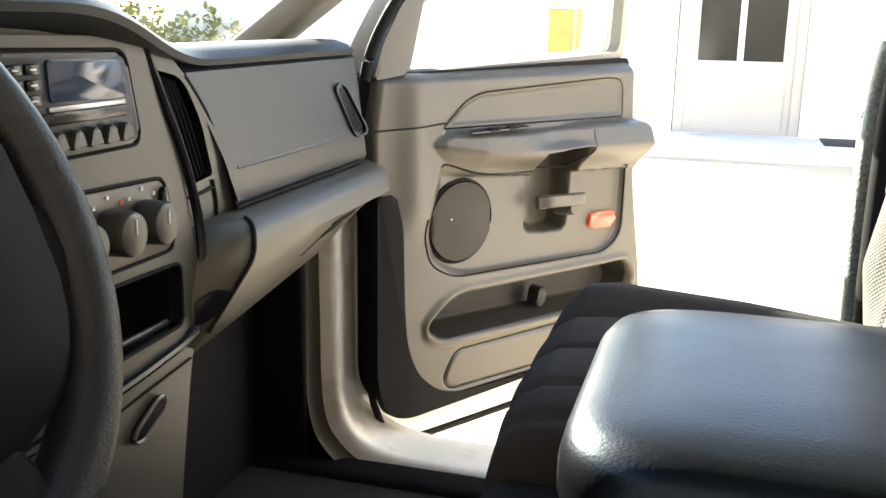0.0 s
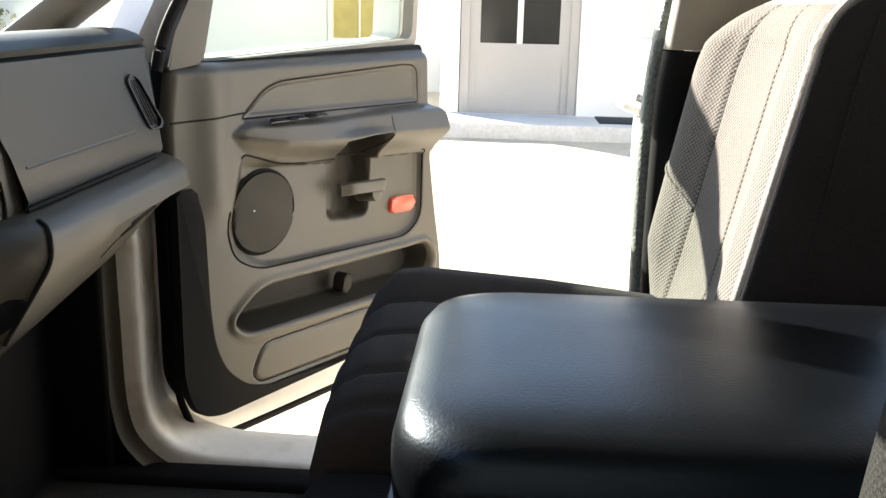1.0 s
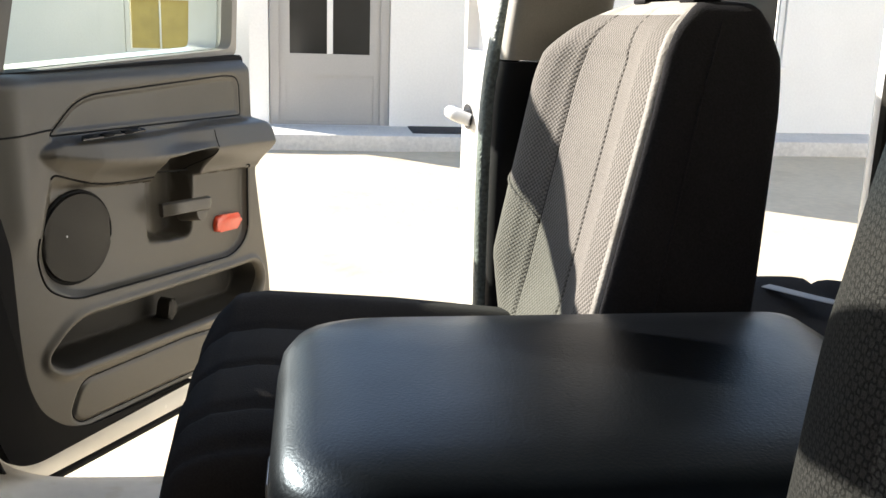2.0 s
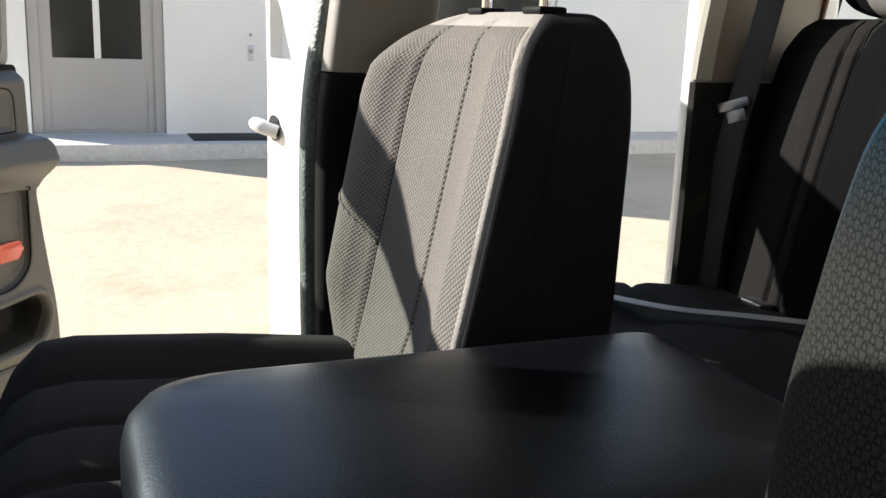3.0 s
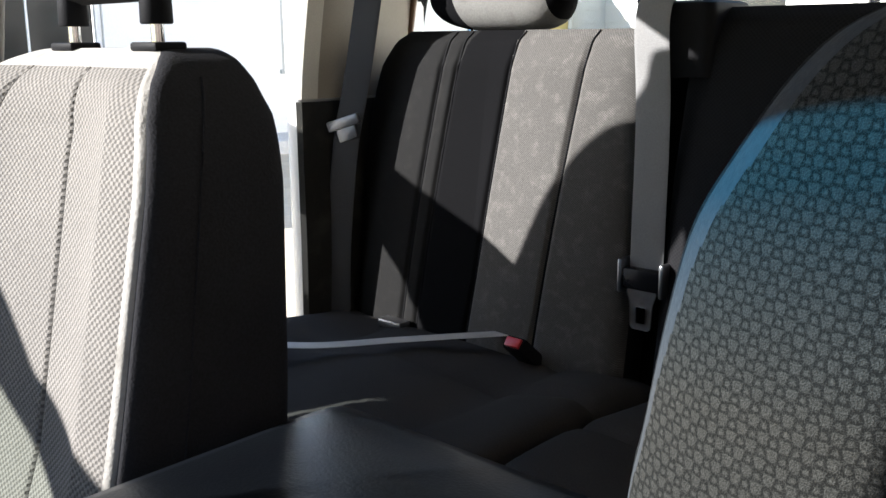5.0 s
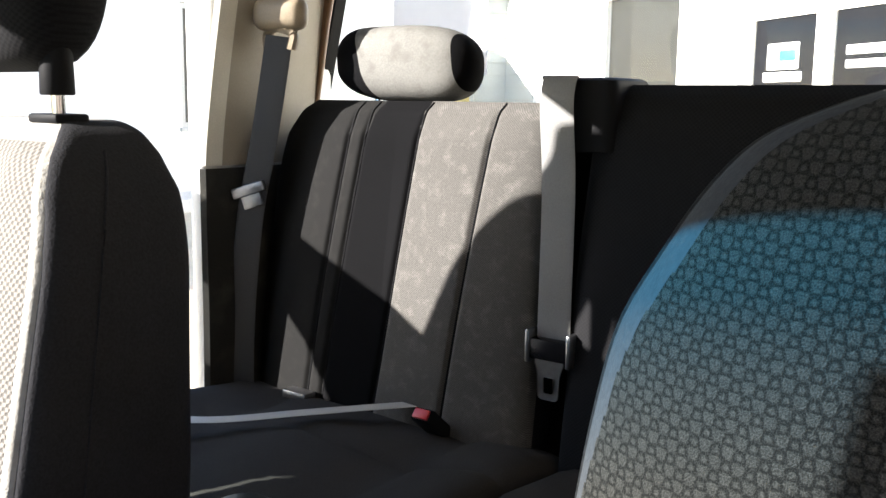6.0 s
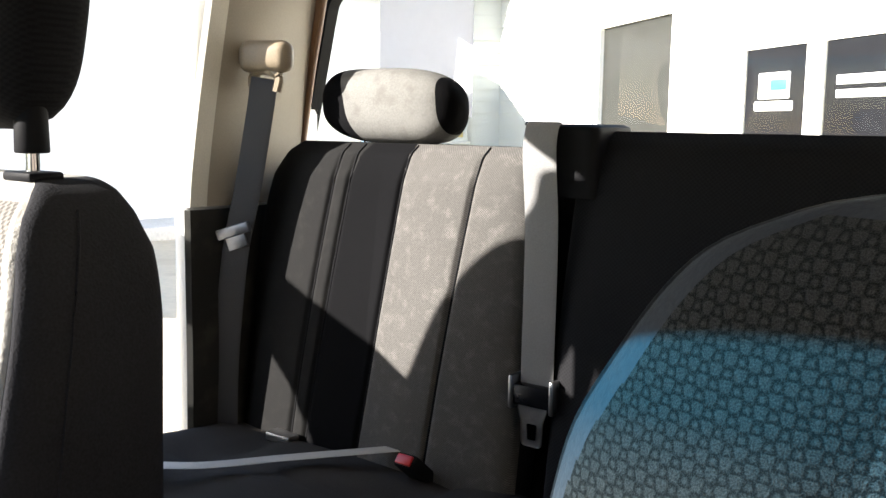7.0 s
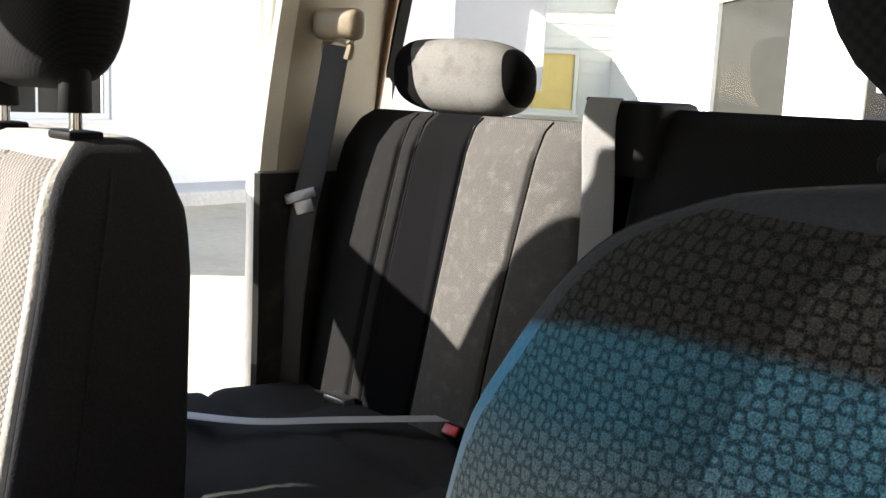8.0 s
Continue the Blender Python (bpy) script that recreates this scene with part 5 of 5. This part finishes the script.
sv = rpoly([(0.612, 1.335), (0.636, 1.345), (0.660, 1.335), (0.738, 1.256), (0.728, 1.247), (0.678, 1.246)], [0.012, 0.01, 0.012, 0.008, 0.008, 0.02])
vt = part("side_vent", moved(plate(sv, [([((x - 0.672) * 0.86 + 0.672, (z - 1.294) * 0.92 + 1.294) for x, z in sv], 0.010, 1)], 0.02), Matrix.Translation((0, 0.7665, 1.294)) @ pose(0, 0, 0, -7) @ Matrix.Translation((0, 0, -1.294))), ["dash", "gloss"], da, "black side air vent")
for i in range(4):
    part("vane", tube([(0.632 + i * 0.008, 0.777, 1.332), (0.686 + i * 0.010, 0.767, 1.255)], 0.002, 6), "dark", vt)


def on_glove(x, s, lift):
    """A point on the glove box's sloping face; s runs from its brow (0) to its lower edge (1)."""
    a = lerp([(0, 0.192), (0.5, 0.176), (1, 0.150)], s)
    row = dash_low((x - a) / (0.775 - a))[4:7]
    y, z = (lerp([(0, row[0][c]), (0.5, row[1][c]), (1, row[2][c])], s) for c in (1, 2))
    return x, y - 0.82 * lift, z - 0.5 * lift


def glove_patch(name, poly, mat, label):
    loops = [[on_glove(x, s, lift) for x, s in poly] for lift in (-0.004, 0.002)]
    part(name, loft(loops), mat, gb, label)


# A raised dark patch paints the shade of the latch recess.
glove_patch("latch", [(0.452, 0.66), (0.495, 0.52), (0.536, 0.30), (0.548, 0.30), (0.530, 0.52), (0.505, 0.70)], "dark", "dark patch for the shade in the glove box latch recess")
glove_patch("latch_plate", [(0.408, 0.88), (0.448, 0.70), (0.500, 0.70), (0.472, 0.86)], "trim", "pale latch paddle")
part("latch_line", tube(smooth_path([on_glove(x, s, 0.001) for x, s in ((0.470, 0.42), (0.510, 0.27), (0.545, 0.22), (0.556, 0.32), (0.535, 0.55))], 6), 0.0016, 6), "rubber", gb)
part("glove_seam", tube(smooth_path([(x - 0.001, y - 0.001, z) for x, y, z in dash_low(0)[1:7]], 4), 0.003, 6), "rubber", gb)
part("lower_dash_left", skin([[(x, 0.80, 1.39), (x, 0.76, 1.30), (x, 0.74, 1.15), (x, 0.78, 1.0), (x, 0.9, 0.9)] for x in (-0.78, -0.5, -0.2)]), "dash", da)
pod_o = rpoly([(-0.30, 0.60), (0.070, 0.60), (0.122, 0.893), (0.150, 1.02), (0.166, 1.066), (0.180, 1.076), (0.250, 1.105), (0.284, 1.149), (0.278, 1.192), (0.272, 1.205), (0.252, 1.268), (0.217, 1.327), (0.163, 1.382), (0.12, 1.412), (0.05, 1.436), (-0.05, 1.450), (-0.30, 1.450)], [0.01, 0.01, 0.02, 0.02, 0.01, 0.02, 0.03, 0.03, 0.01, 0.01, 0.03, 0.03, 0.03, 0.03, 0.04, 0.04, 0.01])
vent_o = rpoly([(0.103, 1.388), (0.150, 1.378), (0.168, 1.365), (0.198, 1.321), (0.221, 1.251), (0.159, 1.245), (0.140, 1.28), (0.122, 1.325)], [0.008, 0.01, 0.01, 0.02, 0.008, 0.008, 0.02, 0.02])
coin_o = rpoly([(-0.050, 1.075), (-0.048, 1.110), (-0.024, 1.122), (-0.002, 1.118), (-0.016, 1.092)], 0.008)
# Dark patch on the surface in place of the pocket's shaded hollow.
part("coin_pocket_shade", moved(prism(coin_o, -0.003, 0.012, 0.001), Matrix.Translation((0.168, 0.722, 0)) @ pose(0, 0, 0, 0, 0, -48)), "gloss", da, "flat dark patch for the small coin pocket's shade")
part("center_pod", moved(plate(pod_o, [(vent_o, 0.03, 1), ([(x, z + 1.0) for x, z in rpoly([(-0.12, 0.083), (0.112, 0.088), (0.112, 0.165), (-0.12, 0.170)], 0.014)], 0.07, 1)], 0.12), Matrix.Translation((0, 0.775, 0))), ["stack", "gloss"], da, "taupe pod round the radio and vents")
part("pod_rim", tube([(x, 0.777, z) for x, z in pod_o[24:75]], 0.0035, 6), "rubber", da)

# centre stack, a tilted plate with its openings
SM = Matrix.Translation((0, 0.76, 1.0))      # local z up the plate


def stack(x, z):
    return x, z


radio_o = rpoly([(-0.17, 0.312), (0.048, 0.312), (0.027, 0.412), (-0.17, 0.416)], 0.018)
hv_o = rpoly([(-0.17, 0.185), (0.102, 0.183), (0.086, 0.270), (-0.17, 0.280)], 0.016)
bin_o = rpoly([(-0.12, 0.083), (0.112, 0.088), (0.112, 0.165), (-0.12, 0.170)], 0.014)
st_outer = rpoly([(-0.26, 0.048), (-0.028, 0.056), (0.10, 0.066), (0.146, 0.088), (0.153, 0.15), (0.126, 0.28), (0.056, 0.425), (-0.26, 0.43)], 0.02)
part("center_fascia", moved(plate(st_outer, [(radio_o, 0.012, 1), (hv_o, 0.004, 0), (bin_o, None, 1)], 0.014), SM), ["stack", "gloss"], da, "taupe centre stack")
for poly in (radio_o, hv_o, bin_o):
    part("groove", moved(tube([(x, -0.001, z) for x, z in poly], 0.0022, 6, closed=True), SM), "rubber", da)
rad = part("radio", moved(prism(rpoly([(-0.167, 0.315), (0.044, 0.315), (0.024, 0.409), (-0.167, 0.413)], 0.016), -0.004, 0.012, 0.004), SM), "dash", da, "dark car radio")
part("display", moved(prism(rpoly([(-0.098, 0.366), (0.018, 0.364), (0.010, 0.402), (-0.100, 0.406)], 0.006), -0.007, -0.004, 0.001), SM), "display", rad, "display with the reflected sky put into its blue-grey")
part("cd_slot", moved(rbox(-0.12, 0.022, -0.006, -0.003, 0.345, 0.357, 0.002), SM), "gloss", rad)
for i in range(6):
    part("preset_key", moved(prism(rpoly([(-0.130 + i * 0.026, 0.320), (-0.108 + i * 0.026, 0.320), (-0.115 + i * 0.026, 0.339), (-0.123 + i * 0.026, 0.339)], 0.003), -0.012, -0.003, 0.003), SM), "stack", rad, "small preset key")
for x, z in ((-0.150, 0.398), (-0.150, 0.384), (-0.150, 0.370), (-0.128, 0.398), (-0.128, 0.384), (-0.128, 0.370)):
    part("radio_button", moved(rbox(x, x + 0.018, -0.008, -0.003, z - 0.005, z + 0.005, 0.002), SM), "gloss", rad)
    part("button_mark", moved(rbox(x + 0.004, x + 0.012, -0.0088, -0.0078, z - 0.001, z + 0.001, 0), SM), "print", rad)
part("display_strip", moved(rbox(-0.100, 0.016, -0.0065, -0.004, 0.3575, 0.3625, 0.001), SM), "steel", rad)
hv = part("climate_panel", moved(prism(rpoly([(-0.167, 0.187), (0.099, 0.186), (0.084, 0.267), (-0.167, 0.277)], 0.015), -0.001, 0.003, 0.0005), SM), "trim", da, "taupe climate panel")
for x in (-0.085, -0.020, 0.040):
    k = part("knob", moved(rod(x, -0.001, 0.228, (0, -1, 0), 0.025, 0.034, 24, 0.005), SM), "stack", hv, "taupe rotary knob")
    part("pointer", moved(rbox(x - 0.001, x + 0.001, -0.0365, -0.034, 0.228, 0.244, 0.0004), SM), "print", k)
    for q in range(7):
        a = math.pi * (1.15 - q * 0.22)
        part("mark", moved(rbox(-0.002, 0.002, -0.0025, -0.0008, -0.002, 0.002, 0), SM @ Matrix.Translation((x + 0.036 * math.cos(a), 0, 0.228 + 0.036 * math.sin(a)))), "orange" if x < -0.0 and q > 3 and x > -0.1 else "print", hv)
for z in (0.208, 0.248):
    part("button", moved(prism(ring(0.080, z, 0.007, 0.012, 16), -0.008, 0, 0.003), SM), "gloss", hv)
part("bin_lip", moved(rbox(-0.115, 0.10, 0.01, 0.016, 0.090, 0.098, 0.003), SM), "dash", da)
# tall vent right of the stack
for i in range(7):
    part("vane", tube(smooth_path([(0.110 + i * 0.0075, 0.785, 1.384 - i * 0.002), (0.130 + i * 0.0090, 0.784, 1.322), (0.166 + i * 0.0086, 0.785, 1.250)], 6), 0.0022, 6), "dark", da)
part("stack_edge", tube(smooth_path([(0.060, 0.765, 1.43), (0.096, 0.760, 1.35), (0.130, 0.758, 1.28), (0.154, 0.757, 1.20), (0.155, 0.757, 1.14), (0.148, 0.757, 1.088), (0.118, 0.758, 1.068), (0.06, 0.758, 1.060), (-0.028, 0.757, 1.054), (-0.2, 0.757, 1.046)], 8), 0.006, 8), "gloss", da, "black groove round the stack")
part("wing_line", tube(smooth_path([(0.158, 0.773, 1.232), (0.190, 0.773, 1.233), (0.216, 0.773, 1.236)], 5), 0.0022, 6), "rubber", da)
part("wing_line", tube(smooth_path([(0.217, 0.773, 1.245), (0.224, 0.773, 1.21), (0.216, 0.773, 1.188), (0.195, 0.773, 1.176), (0.170, 0.773, 1.168)], 5), 0.0022, 6), "rubber", da)
part("console_line", tube([(-0.2, 0.774, 1.012), (0.0, 0.774, 1.018), (0.148, 0.774, 1.030)], 0.0015, 6), "rubber", da)
pull = rpoly([(0.012, 0.975), (0.022, 0.988), (0.066, 1.010), (0.080, 1.008), (0.078, 0.992), (0.030, 0.970)], 0.008)
part("ashtray_pull", prism(pull, 0.768, 0.79, 0.004), "dark", da, "recessed console pull")
part("pull_rim", tube([(x, 0.769, z) for x, z in pull], 0.003, 6, closed=True), "trim", da)
# steering wheel
WC = Vector((-0.522, 0.566, 1.327))
WR = Matrix.Translation(WC) @ pose(0, 0, 0, 66.4, 0, 0)
sw = thing("steering_wheel", WR, "black leather steering wheel with grained rim", "steering wheel")
part("rim", tube([(0.186 * math.cos(2 * math.pi * j / 64), 0.186 * math.sin(2 * math.pi * j / 64), 0) for j in range(64)], 0.021, 14, closed=True), "leather", sw, "grained leather rim")
part("hub", loft([[(sup(b, 3)[0] * 0.125 * k, sup(b, 3)[1] * 0.10 * k, z) for b in (2 * math.pi * j / 32 for j in range(32))] for z, k in ((-0.06, 0.8), (-0.03, 1.25), (0.005, 1.3), (0.022, 1.15), (0.03, 0.7))]), "dark", sw, "black airbag hub")
for a in (-10, 190, 250, 290):
    c, s_ = math.cos(radians(a)), math.sin(radians(a))
    part("spoke", tube([(0.07 * c, 0.07 * s_, -0.005), (0.185 * c, 0.185 * s_, 0)], 0, flat=(0.034, 0.012, (0, 0, 1))), "dark", sw)
part("column", tube([(0, 0, -0.04), (0, 0, -0.28)], 0.045, 16), "dark", sw)
# wiper seen through the glass
wp = thing("wiper", Matrix.Identity(4), "black wiper arm lying across the windshield foot", "wiper")
part("arm", tube(smooth_path([(-0.1, 1.30, 1.39), (0.25, 1.24, 1.41), (0.55, 1.19, 1.44)]), 0.008, 8), "rubber", wp)
part("blade", tube([(0.15, 1.24, 1.40), (0.65, 1.17, 1.44)], 0.006, 6), "rubber", wp)

# unseen mirror added on the windshield to shade the driver seat
rm = thing("unseen_shade_mirror", pose(0.12, 0.49, 1.575, 0, 0, 12), "unseen black mirror added to shade the driver seat", "mirror")
part("housing", loft([[(sup(b, 4)[0] * 0.125 * k, y, sup(b, 4)[1] * 0.040 * k) for b in (2 * math.pi * j / 32 for j in range(32))] for y, k in ((-0.018, 0.94), (-0.014, 1.0), (0.0, 1.0), (0.014, 0.85), (0.02, 0.5))]), "dark", rm)
part("glass", moved(prism([(sup(b, 4)[0] * 0.116, sup(b, 4)[1] * 0.034) for b in (2 * math.pi * j / 32 for j in range(32))], -0.0195, -0.017, 0.0005), Matrix.Identity(4)), "chrome", rm, "mirror glass")
part("stem", tube([(0, 0.015, 0.0), (0.0, 0.03, 0.06), (0, 0.03, 0.17)], 0.008, 8), "dark", rm)
